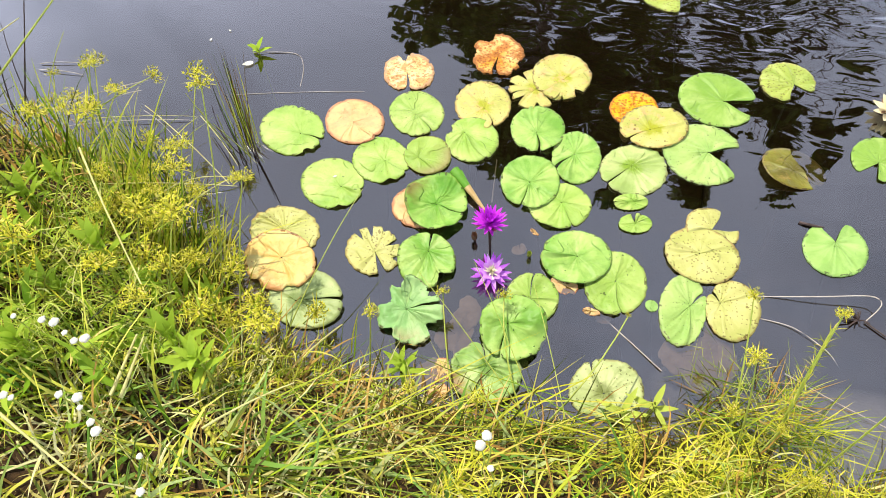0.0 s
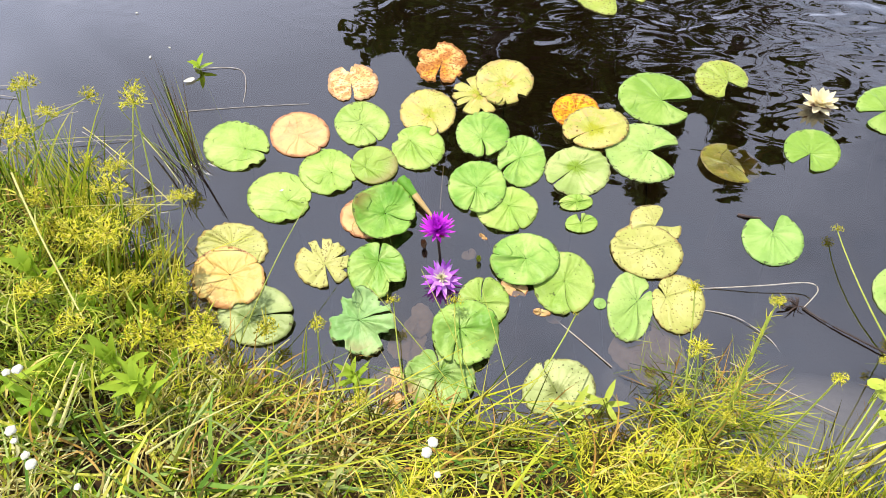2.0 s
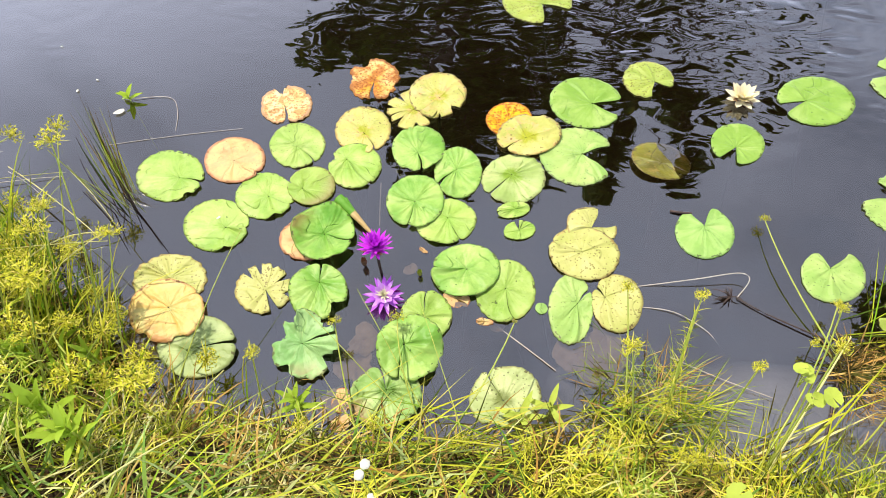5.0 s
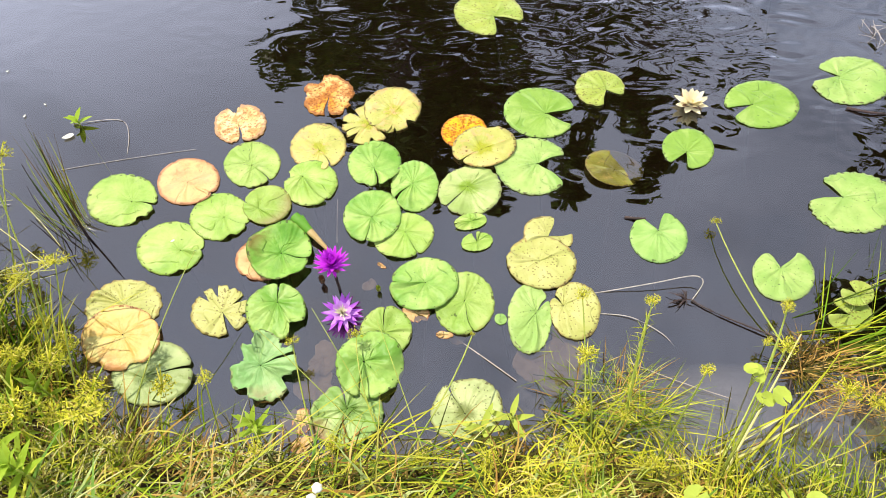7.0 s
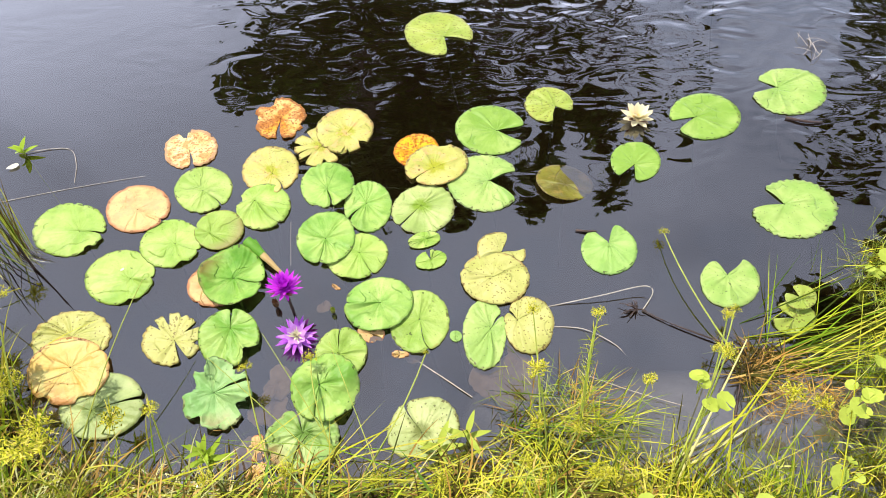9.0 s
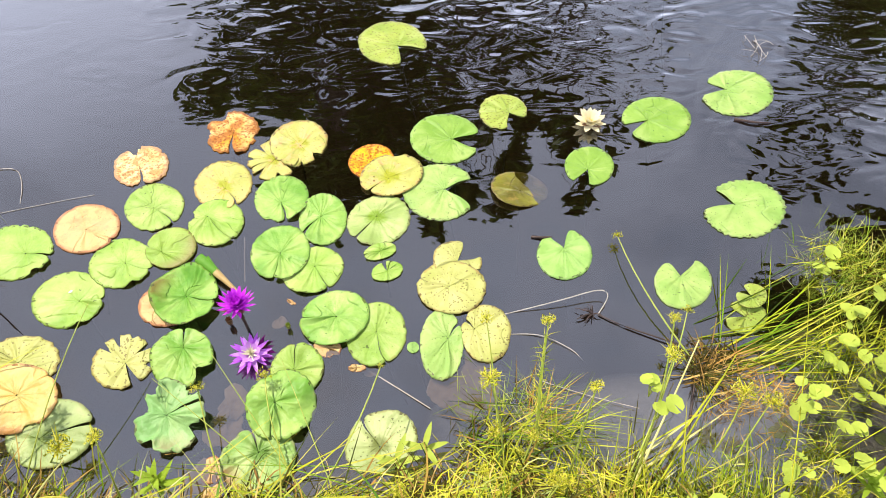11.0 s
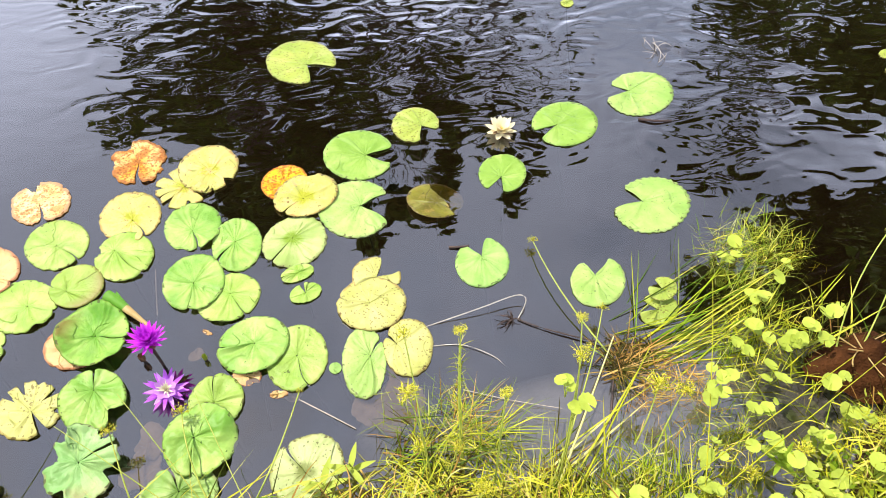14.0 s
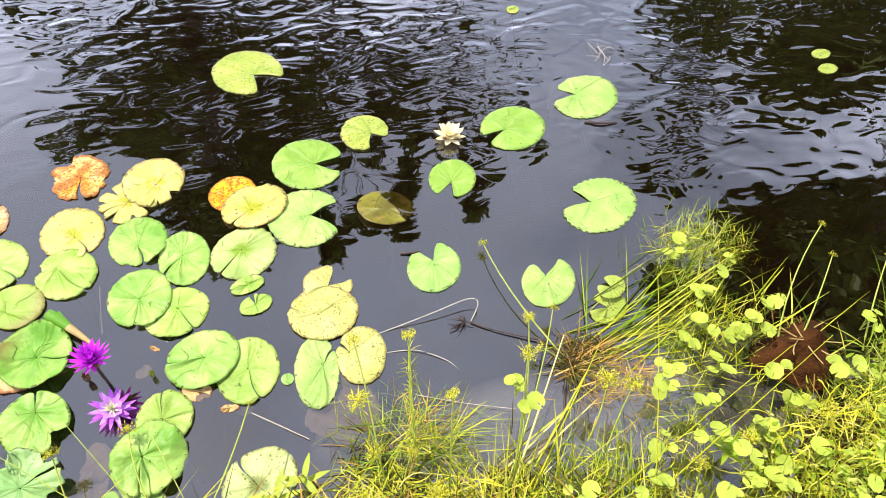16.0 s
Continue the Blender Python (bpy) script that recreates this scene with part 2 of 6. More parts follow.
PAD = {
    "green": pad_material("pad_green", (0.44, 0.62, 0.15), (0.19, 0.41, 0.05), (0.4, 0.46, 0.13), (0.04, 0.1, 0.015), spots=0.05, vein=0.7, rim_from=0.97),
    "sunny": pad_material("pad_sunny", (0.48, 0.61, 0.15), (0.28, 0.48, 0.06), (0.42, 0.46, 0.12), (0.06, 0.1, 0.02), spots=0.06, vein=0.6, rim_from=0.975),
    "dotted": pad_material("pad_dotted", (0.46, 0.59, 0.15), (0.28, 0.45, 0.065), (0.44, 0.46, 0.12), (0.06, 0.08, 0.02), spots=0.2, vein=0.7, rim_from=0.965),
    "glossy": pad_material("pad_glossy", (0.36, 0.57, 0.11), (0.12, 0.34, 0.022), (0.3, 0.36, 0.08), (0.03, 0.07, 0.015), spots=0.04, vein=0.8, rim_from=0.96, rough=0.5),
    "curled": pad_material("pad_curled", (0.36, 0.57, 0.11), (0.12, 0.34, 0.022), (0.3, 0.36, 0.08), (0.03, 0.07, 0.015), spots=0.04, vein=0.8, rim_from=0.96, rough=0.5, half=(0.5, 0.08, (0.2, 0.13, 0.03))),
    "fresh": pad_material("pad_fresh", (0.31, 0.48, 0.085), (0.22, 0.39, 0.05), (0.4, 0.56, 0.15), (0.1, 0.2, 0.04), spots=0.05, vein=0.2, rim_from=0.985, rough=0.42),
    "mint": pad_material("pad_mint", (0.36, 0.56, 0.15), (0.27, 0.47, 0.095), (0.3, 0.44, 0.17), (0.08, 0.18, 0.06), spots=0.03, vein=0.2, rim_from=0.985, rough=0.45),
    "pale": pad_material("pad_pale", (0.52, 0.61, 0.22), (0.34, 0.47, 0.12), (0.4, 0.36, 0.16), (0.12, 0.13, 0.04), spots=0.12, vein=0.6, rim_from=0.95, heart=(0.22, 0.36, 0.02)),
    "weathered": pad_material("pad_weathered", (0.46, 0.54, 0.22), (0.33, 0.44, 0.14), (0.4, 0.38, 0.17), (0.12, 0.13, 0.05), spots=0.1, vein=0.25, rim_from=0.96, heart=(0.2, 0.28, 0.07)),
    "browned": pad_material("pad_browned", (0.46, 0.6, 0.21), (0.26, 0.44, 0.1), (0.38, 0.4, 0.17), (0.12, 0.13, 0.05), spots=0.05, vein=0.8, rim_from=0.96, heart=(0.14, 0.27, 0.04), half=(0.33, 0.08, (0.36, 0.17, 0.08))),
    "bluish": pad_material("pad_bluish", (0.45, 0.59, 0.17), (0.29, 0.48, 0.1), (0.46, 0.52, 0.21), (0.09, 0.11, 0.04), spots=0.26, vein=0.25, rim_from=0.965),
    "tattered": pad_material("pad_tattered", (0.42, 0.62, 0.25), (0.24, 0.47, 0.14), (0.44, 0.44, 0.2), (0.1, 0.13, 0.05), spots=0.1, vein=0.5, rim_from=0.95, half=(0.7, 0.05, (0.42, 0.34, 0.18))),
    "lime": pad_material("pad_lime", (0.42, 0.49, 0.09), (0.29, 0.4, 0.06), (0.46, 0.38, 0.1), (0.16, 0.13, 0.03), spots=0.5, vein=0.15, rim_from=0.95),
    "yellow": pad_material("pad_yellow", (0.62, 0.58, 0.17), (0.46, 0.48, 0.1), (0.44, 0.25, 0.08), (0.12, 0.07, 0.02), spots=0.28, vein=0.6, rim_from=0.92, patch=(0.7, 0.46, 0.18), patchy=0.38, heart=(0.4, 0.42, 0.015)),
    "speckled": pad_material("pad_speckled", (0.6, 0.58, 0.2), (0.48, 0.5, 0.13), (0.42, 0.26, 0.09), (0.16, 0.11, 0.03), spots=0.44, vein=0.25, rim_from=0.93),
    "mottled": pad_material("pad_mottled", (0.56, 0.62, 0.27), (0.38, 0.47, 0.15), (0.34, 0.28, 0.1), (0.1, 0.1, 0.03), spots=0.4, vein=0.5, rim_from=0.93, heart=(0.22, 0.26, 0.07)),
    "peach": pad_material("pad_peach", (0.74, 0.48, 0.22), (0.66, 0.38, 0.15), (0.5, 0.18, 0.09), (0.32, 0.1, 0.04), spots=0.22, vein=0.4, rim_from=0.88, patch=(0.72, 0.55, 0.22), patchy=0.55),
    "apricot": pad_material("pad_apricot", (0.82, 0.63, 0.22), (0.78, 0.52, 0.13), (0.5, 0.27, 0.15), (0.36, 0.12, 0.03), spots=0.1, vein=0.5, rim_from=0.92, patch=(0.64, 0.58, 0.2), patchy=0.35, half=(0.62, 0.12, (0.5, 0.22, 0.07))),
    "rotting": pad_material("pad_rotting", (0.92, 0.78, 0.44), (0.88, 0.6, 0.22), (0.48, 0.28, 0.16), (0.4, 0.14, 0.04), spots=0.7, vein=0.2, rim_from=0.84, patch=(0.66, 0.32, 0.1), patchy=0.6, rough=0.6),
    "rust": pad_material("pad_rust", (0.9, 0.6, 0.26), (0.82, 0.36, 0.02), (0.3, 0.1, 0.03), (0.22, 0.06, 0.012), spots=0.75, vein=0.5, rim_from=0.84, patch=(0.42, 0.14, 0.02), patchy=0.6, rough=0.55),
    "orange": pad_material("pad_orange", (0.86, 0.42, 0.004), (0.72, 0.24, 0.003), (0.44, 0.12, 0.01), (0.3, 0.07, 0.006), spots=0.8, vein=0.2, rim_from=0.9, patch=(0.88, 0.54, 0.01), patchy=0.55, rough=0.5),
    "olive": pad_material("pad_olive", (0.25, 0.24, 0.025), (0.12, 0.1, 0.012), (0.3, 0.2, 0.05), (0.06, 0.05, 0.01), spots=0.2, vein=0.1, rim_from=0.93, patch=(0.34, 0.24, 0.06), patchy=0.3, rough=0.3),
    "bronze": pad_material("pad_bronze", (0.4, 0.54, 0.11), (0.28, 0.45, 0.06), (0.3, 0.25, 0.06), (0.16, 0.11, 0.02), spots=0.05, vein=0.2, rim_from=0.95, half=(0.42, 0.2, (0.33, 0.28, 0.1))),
}


def blade_material(name, stops, rough=0.5, thin=0.35, tufty=0.5):
    """Blades whose colours differ one by one, with a paler streak and fine mottling."""
    n = Nodes(name)
    geo = n.add("ShaderNodeNewGeometry")
    col = n.ramp(geo.outputs["Random Per Island"], stops)
    tc = n.add("ShaderNodeTexCoord")
    col = n.mix(n.math("MULTIPLY", n.noise(tc.outputs["Object"], 45.0, 3.0), 0.2), col, (0.26, 0.2, 0.04))
    col = n.mix(n.math("MULTIPLY", n.noise(tc.outputs["Object"], 5.0, 2.0), 0.2), col, (0.14, 0.2, 0.015))
    tufts = n.ramp(n.noise(tc.outputs["Object"], 8.0, 3.0, 0.6), [(0.46, 0.0), (0.62, 1.0)])
    col = n.mix(n.math("MULTIPLY", tufts, tufty), col, n.mix(0.4, col, (0.1, 0.21, 0.012)))
    dry = n.ramp(n.noise(tc.outputs["Object"], 6.0, 4.0, 0.6, 0.5), [(0.52, 0.0), (0.66, 1.0)])
    col = n.mix(n.math("MULTIPLY", dry, tufty), col, n.mix(0.5, col, (0.3, 0.17, 0.03)))
    return n.surface(col, rough, thin=thin, spec=0.1)


# near-black low stops: dark dead blades, with the gaps' shade painted in
GRASS = blade_material("grass_green", [(0.0, (0.006, 0.024, 0.002)), (0.22, (0.045, 0.13, 0.004)), (0.4, (0.2, 0.38, 0.01)), (0.6, (0.42, 0.51, 0.022)), (0.86, (0.64, 0.64, 0.07)), (1.0, (0.8, 0.78, 0.16))], 0.42, 0.13)
SEDGE = blade_material("sedge_yellow_green", [(0.0, (0.01, 0.02, 0.002)), (0.2, (0.1, 0.14, 0.006)), (0.4, (0.36, 0.42, 0.012)), (0.66, (0.54, 0.53, 0.03)), (1.0, (0.8, 0.71, 0.14))], 0.42, 0.13)
STRAW = blade_material("dry_straw", [(0.0, (0.05, 0.03, 0.012)), (0.22, (0.34, 0.27, 0.08)), (0.5, (0.78, 0.72, 0.27)), (1.0, (0.92, 0.88, 0.48))], 0.5, 0.15)
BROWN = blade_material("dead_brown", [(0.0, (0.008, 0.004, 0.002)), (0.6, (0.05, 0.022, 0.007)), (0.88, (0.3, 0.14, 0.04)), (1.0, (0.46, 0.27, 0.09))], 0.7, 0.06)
FLUFF = blade_material("sedge_fluff", [(0.0, (0.02, 0.035, 0.003)), (0.16, (0.2, 0.25, 0.01)), (0.36, (0.62, 0.6, 0.03)), (0.68, (0.88, 0.82, 0.06)), (0.9, (0.9, 0.78, 0.16)), (1.0, (0.9, 0.66, 0.24))], 0.5, 0.17)
RUSTY = blade_material("rusty_fluff", [(0.0, (0.24, 0.1, 0.025)), (0.5, (0.66, 0.36, 0.09)), (1.0, (0.84, 0.6, 0.22))], 0.6, 0.2)
PALE_BLADE = blade_material("pale_green_blade", [(0.0, (0.06, 0.2, 0.02)), (0.5, (0.24, 0.44, 0.08)), (1.0, (0.6, 0.68, 0.26))], 0.45, 0.2)
LIME = blade_material("lime_leaflet", [(0.0, (0.08, 0.2, 0.008)), (0.35, (0.36, 0.5, 0.03)), (0.75, (0.62, 0.68, 0.1)), (1.0, (0.8, 0.78, 0.3))], 0.45, 0.25)
WEED = blade_material("weed_leaf", [(0.0, (0.2, 0.4, 0.02)), (0.5, (0.36, 0.55, 0.04)), (1.0, (0.54, 0.64, 0.09))], 0.45, 0.3)
PENNY = blade_material("pennywort_leaf", [(0.0, (0.3, 0.46, 0.03)), (0.5, (0.48, 0.6, 0.07)), (1.0, (0.66, 0.7, 0.2))], 0.5, 0.2)
TREE_LEAF = blade_material("tree_leaf", [(0.0, (0.015, 0.03, 0.004)), (0.6, (0.03, 0.055, 0.008)), (1.0, (0.06, 0.09, 0.014))], 0.6, 0.06)


def plain_material(name, a, b, scale, rough, bump=0.3, dist=0.01, spec=0.5, thin=0.0):
    n = Nodes(name)
    place = object_place(n)[0]
    f = n.noise(place, scale, 6.0, 0.62)
    g = n.noise(place, scale * 6, 3.0, 0.6)
    col = n.mix(n.ramp(f, [(0.3, 0.0), (0.7, 1.0)]), a, b)
    col = n.mix(n.math("MULTIPLY", g, 0.25), col, a)
    return n.surface(col, rough, n.bump(n.math("ADD", f, n.math("MULTIPLY", g, 0.3)), bump, dist), thin=thin, spec=spec)


SOIL = plain_material("bank_soil", (0.022, 0.009, 0.004), (0.11, 0.042, 0.014), 14.0, 0.95, 1.0, 0.03, 0.05)
BARK = plain_material("bark", (0.05, 0.035, 0.022), (0.13, 0.1, 0.07), 9.0, 0.9, 0.8, 0.03)
STEM = plain_material("green_stem", (0.26, 0.36, 0.04), (0.5, 0.5, 0.08), 30.0, 0.5)
PALE_STEM = plain_material("pale_stem", (0.34, 0.29, 0.24), (0.56, 0.5, 0.42), 40.0, 0.5)
DARK_STEM = plain_material("dark_stem", (0.03, 0.018, 0.015), (0.09, 0.05, 0.035), 40.0, 0.5)
TAN_LEAF = plain_material("sunken_dead_leaf", (0.36, 0.28, 0.22), (0.58, 0.48, 0.4), 28.0, 0.7, thin=0.1)
VIOLET = plain_material("violet_petal", (0.5, 0.085, 0.72), (0.66, 0.21, 0.84), 40.0, 0.5, 0.15, 0.002, thin=0.25)
MAGENTA = plain_material("magenta_petal", (0.58, 0.02, 0.68), (0.74, 0.06, 0.82), 40.0, 0.5, 0.15, 0.002, thin=0.25)
LILAC = plain_material("lilac_petal", (0.66, 0.28, 0.8), (0.8, 0.46, 0.88), 40.0, 0.5, 0.15, 0.002, thin=0.25)
CREAM = plain_material("cream_petal", (0.84, 0.74, 0.42), (0.88, 0.82, 0.6), 40.0, 0.5, 0.15, 0.002, thin=0.2)
WHITE = plain_material("white_petal", (0.62, 0.61, 0.48), (0.78, 0.77, 0.66), 60.0, 0.5, 0.1, 0.001, thin=0.2)
STAMEN = plain_material("yellow_stamen", (0.8, 0.6, 0.12), (0.88, 0.78, 0.4), 60.0, 0.5)
PALE_STAMEN = plain_material("pale_stamen", (0.88, 0.84, 0.55), (0.9, 0.88, 0.72), 60.0, 0.5)
SEPAL = plain_material("sepal", (0.1, 0.05, 0.03), (0.4, 0.22, 0.1), 50.0, 0.5)


def ground_material():
    """Bank earth with leaf mould above the water, pale silt at its edge and dark mud on the pond's bed."""
    n = Nodes("pond_ground")
    tc = n.add("ShaderNodeTexCoord")
    xyz = n.add("ShaderNodeSeparateXYZ")
    n.link(tc.outputs["Object"], xyz.inputs[0])
    f = n.noise(tc.outputs["Object"], 5.0, 7.0, 0.65)
    g = n.noise(tc.outputs["Object"], 42.0, 5.0, 0.65)
    earth = n.mix(n.ramp(f, [(0.35, 0.0), (0.65, 1.0)]), (0.018, 0.01, 0.005), (0.065, 0.036, 0.013))
    earth = n.mix(n.ramp(g, [(0.5, 0.0), (0.68, 1.0)]), earth, (0.08, 0.045, 0.017))
    far = n.ramp(n.noise(tc.outputs["Object"], 0.35, 4.0), [(0.4, (0.07, 0.13, 0.02)), (0.6, (0.14, 0.18, 0.035))])
    away = n.math("MULTIPLY", n.math("ADD", xyz.outputs[1], -4.0), 0.5, clamp=True)
    earth = n.mix(away, earth, far)
    behind = n.math("MULTIPLY", n.math("SUBTRACT", -0.1, xyz.outputs[1]), 1.5, clamp=True)
    earth = n.mix(behind, earth, far)
    silt = n.mix(g, (0.33, 0.37, 0.46), (0.58, 0.64, 0.8))
    peaty = n.math("MULTIPLY", n.math("ADD", n.math("SUBTRACT", 0.25, xyz.outputs[0]), n.math("MULTIPLY", f, 0.4)), 3.0, clamp=True)
    silt = n.mix(peaty, silt, n.mix(g, (0.05, 0.035, 0.022), (0.16, 0.13, 0.12)))
    mud = n.mix(f, (0.012, 0.0065, 0.0015), (0.028, 0.015, 0.0035))
    bed = n.mix(n.math("MULTIPLY", n.math("ADD", xyz.outputs[2], 0.14), 9.0, clamp=True), mud, silt)
    wet = n.math("MULTIPLY", n.math("ADD", xyz.outputs[2], 0.01), 60.0, clamp=True)
    col = n.mix(wet, bed, earth)
    return n.surface(col, 0.9, n.bump(n.math("ADD", f, n.math("MULTIPLY", g, 0.4)), 0.7, 0.03), spec=0.2)


def water_material():
    """Peaty water: a sharp mirror over a brown-tinted clear body, calm among the lilies and ruffled farther out."""
    n = Nodes("pond_water")
    tc = n.add("ShaderNodeTexCoord")
    xyz = n.add("ShaderNodeSeparateXYZ")
    n.link(tc.outputs["Object"], xyz.inputs[0])
    m = n.add("ShaderNodeMapping")
    m.inputs["Scale"].default_value = (5.2, 9.6, 1.0)
    along = n.add("ShaderNodeVectorRotate", {"rotation_type": "Z_AXIS"}, Angle=radians(17))
    n.link(tc.outputs["Object"], along.inputs["Vector"])
    n.link(along.outputs[0], m.inputs["Vector"])
    a = n.noise(m.outputs[0], 1.0, 0.4, 0.4, 1.5)
    m2 = n.add("ShaderNodeMapping")
    m2.inputs["Scale"].default_value = (1.6, 3.6, 1.0)
    n.link(along.outputs[0], m2.inputs["Vector"])
    b = n.noise(m2.outputs[0], 1.0, 0.0, 0.4, 0.5)
    waves = n.math("ADD", n.math("MULTIPLY", a, 1.0), n.math("MULTIPLY", b, 0.6))
    reach = n.math("ADD", xyz.outputs[1], n.math("MULTIPLY", xyz.outputs[0], 0.5))
    gusts = n.ramp(n.noise(tc.outputs["Object"], 0.9, 2.0), [(0.35, 0.25), (0.6, 1.0)])
    open_water = n.math("MULTIPLY", n.math("ADD", reach, -1.8), 0.7, clamp=True)
    breeze = n.math("ADD", n.math("MULTIPLY", n.math("MULTIPLY", n.math("ADD", xyz.outputs[0], 0.02), 2.2, clamp=True), 0.8), 0.2)
    amount = n.math("MULTIPLY", n.math("MULTIPLY", n.math("ADD", n.math("MULTIPLY", open_water, 0.95), 0.05), gusts), breeze)
    # a lane of calm water between the gusts
    lane = n.math("ABSOLUTE", n.math("ADD", n.math("SUBTRACT", xyz.outputs[0], xyz.outputs[1]), -0.22))
    lane = n.math("ADD", lane, n.math("MULTIPLY", n.noise(tc.outputs["Object"], 3.0, 2.0), 0.16))
    amount = n.math("MULTIPLY", amount, n.ramp(lane, [(0.16, 0.3), (0.36, 1.0)]))
    bump = n.add("ShaderNodeBump", Strength=1.0, Distance=0.0096)
    n.link(n.math("MULTIPLY", waves, amount), bump.inputs["Height"])
    gloss = n.add("ShaderNodeBsdfGlossy", Roughness=0.015)
    gloss.inputs["Color"].default_value = (1, 1, 1, 1)
    n.link(bump.outputs[0], gloss.inputs["Normal"])
    clear = n.add("ShaderNodeBsdfTransparent")
    clear.inputs["Color"].default_value = (0.5, 0.45, 0.38, 1)
    facing = n.add("ShaderNodeLayerWeight", Blend=0.5)
    n.link(bump.outputs[0], facing.inputs["Normal"])
    mirror = n.math("ADD", n.math("MULTIPLY", n.math("POWER", facing.outputs["Facing"], 5.0), 0.755), 0.245)
    mx = n.add("ShaderNodeMixShader")
    n.link(mirror, mx.inputs[0])
    n.link(clear.outputs[0], mx.inputs[1])
    n.link(gloss.outputs[0], mx.inputs[2])
    n.link(mx.outputs[0], n.out.inputs["Surface"])
    return n.mat


# ------------------------------------------------------------ mesh tools
rng = np.random.default_rng(7)


def mesh_of(name, verts, faces, material, smooth=True):
    """A mesh from arrays; faces is an array of quads or a list of polygons."""
    me = bpy.data.meshes.new(name)
    if isinstance(faces, np.ndarray):
        v = np.asarray(verts, np.float32)
        k = faces.shape[1]
        me.vertices.add(len(v))
        me.vertices.foreach_set("co", v.ravel())
        me.loops.add(faces.size)
        me.loops.foreach_set("vertex_index", faces.astype(np.int32).ravel())
        me.polygons.add(len(faces))
        me.polygons.foreach_set("loop_start", np.arange(0, faces.size, k, dtype=np.int32))
        me.polygons.foreach_set("loop_total", np.full(len(faces), k, np.int32))
        me.update(calc_edges=True)
        me.validate()
    else:
        me.from_pydata([tuple(p) for p in verts], [], faces)
    me.materials.append(material)
    if smooth:
        me.polygons.foreach_set("use_smooth", np.ones(len(me.polygons), bool))
    return me


def part(name, me, parent, label=""):
    ob = new(name, me)
    ob.parent = parent
    return tagged(ob, label)


def thing(name, label, category, at=(0, 0, 0), group="", turn=0.0):
    ob = new(name)
    ob.matrix_world = pose(*at, 0, 0, turn)
    return tagged(ob, label, category, group)


def tube(points, r0, r1, sides=5):
    """Verts and quads of a tapering tube along points."""
    pts = [Vector(p) for p in points]
    verts, faces = [], []
    for i, p in enumerate(pts):
        d = (pts[min(i + 1, len(pts) - 1)] - pts[max(i - 1, 0)]).normalized()
        a = d.orthogonal().normalized()
        b = d.cross(a)
        r = r0 + (r1 - r0) * i / (len(pts) - 1)
        for s in range(sides):
            w = 2 * math.pi * s / sides
            verts.append(p + (a * math.cos(w) + b * math.sin(w)) * r)
    for i in range(len(pts) - 1):
        for s in range(sides):
            faces.append((i * sides + s, i * sides + (s + 1) % sides, (i + 1) * sides + (s + 1) % sides, (i + 1) * sides + s))
    return verts, faces


def joined(pieces):
    verts, faces = [], []
    for v, f in pieces:
        k = len(verts)
        verts.extend(v)
        faces.extend(tuple(i + k for i in q) for q in f)
    return verts, faces


def bend(a, b, sag=0.0, steps=8, side=0.0):
    """Points on an arc from a to b, lifted by sag in the middle and pushed aside."""
    a, b = Vector(a), Vector(b)
    across = Vector((-(b - a).y, (b - a).x, 0))
    return [a.lerp(b, t) + Vector((0, 0, sag * 4 * t * (1 - t))) + across * side * 4 * t * (1 - t) for t in (i / steps for i in range(steps + 1))]


def blades(base, height, width, azimuth, lean, droop, seg=4, curl=0.0):
    """Arrays of many curved tapering blades: verts and quads. lean and droop in radians from upright; curl turns them sideways."""
    n = len(base)
    base = np.asarray(base, float)
    s = np.linspace(0, 1, seg + 1)
    mid = (s[1:] + s[:-1]) / 2
    theta = lean[:, None] + droop[:, None] * mid[None]
    step = height[:, None] / seg
    way = azimuth[:, None] + rng.normal(0, curl + 1e-6, n)[:, None] * mid[None] * 2

    def summed(steps):
        return np.concatenate([np.zeros((n, 1)), np.cumsum(steps, 1)], 1)

    x = base[:, 0:1] + summed(np.sin(theta) * np.cos(way) * step)
    y = base[:, 1:2] + summed(np.sin(theta) * np.sin(way) * step)
    z = base[:, 2:3] + summed(np.cos(theta) * step)
    turn = azimuth + np.pi / 2 + rng.normal(0, 0.5, n)
    w = width[:, None] * np.minimum(1.0, 0.55 + s[None] * 1.5) * (1.02 - s[None] ** 2.2) / 2
    sx, sy = np.cos(turn)[:, None] * w, np.sin(turn)[:, None] * w
    left = np.stack([x - sx, y - sy, z], -1)
    right = np.stack([x + sx, y + sy, z], -1)
    v = np.stack([left, right], 2).reshape(-1, 3)
    k = (np.arange(n) * (seg + 1) * 2)[:, None] + (np.arange(seg) * 2)[None]
    q = np.stack([k, k + 1, k + 3, k + 2], -1).reshape(-1, 4)
    return v, q


def stacked(sets):
    v = np.concatenate([s[0] for s in sets])
    offs = np.cumsum([0] + [len(s[0]) for s in sets[:-1]])
    return v, np.concatenate([s[1] + o for s, o in zip(sets, offs)])


# ------------------------------------------------------------ ground and water
SHORE = np.array([(-60, 4.5), (-12, 3.0), (-4, 2.1), (-2.2, 1.9), (-1.5, 1.84), (-1.02, 1.72), (-0.8, 1.5), (-0.66, 1.28), (-0.52, 1.11), (-0.3, 0.98), (-0.07, 0.9), (0.25, 0.82),
                  (0.55, 0.76), (0.8, 0.66), (1.0, 0.52), (1.3, 0.36), (1.55, 0.24), (1.75, 0.36), (1.95, 0.46), (2.15, 0.36), (2.5, 0.05), (3.2, -0.2), (6, -0.6), (60, -3.0)])


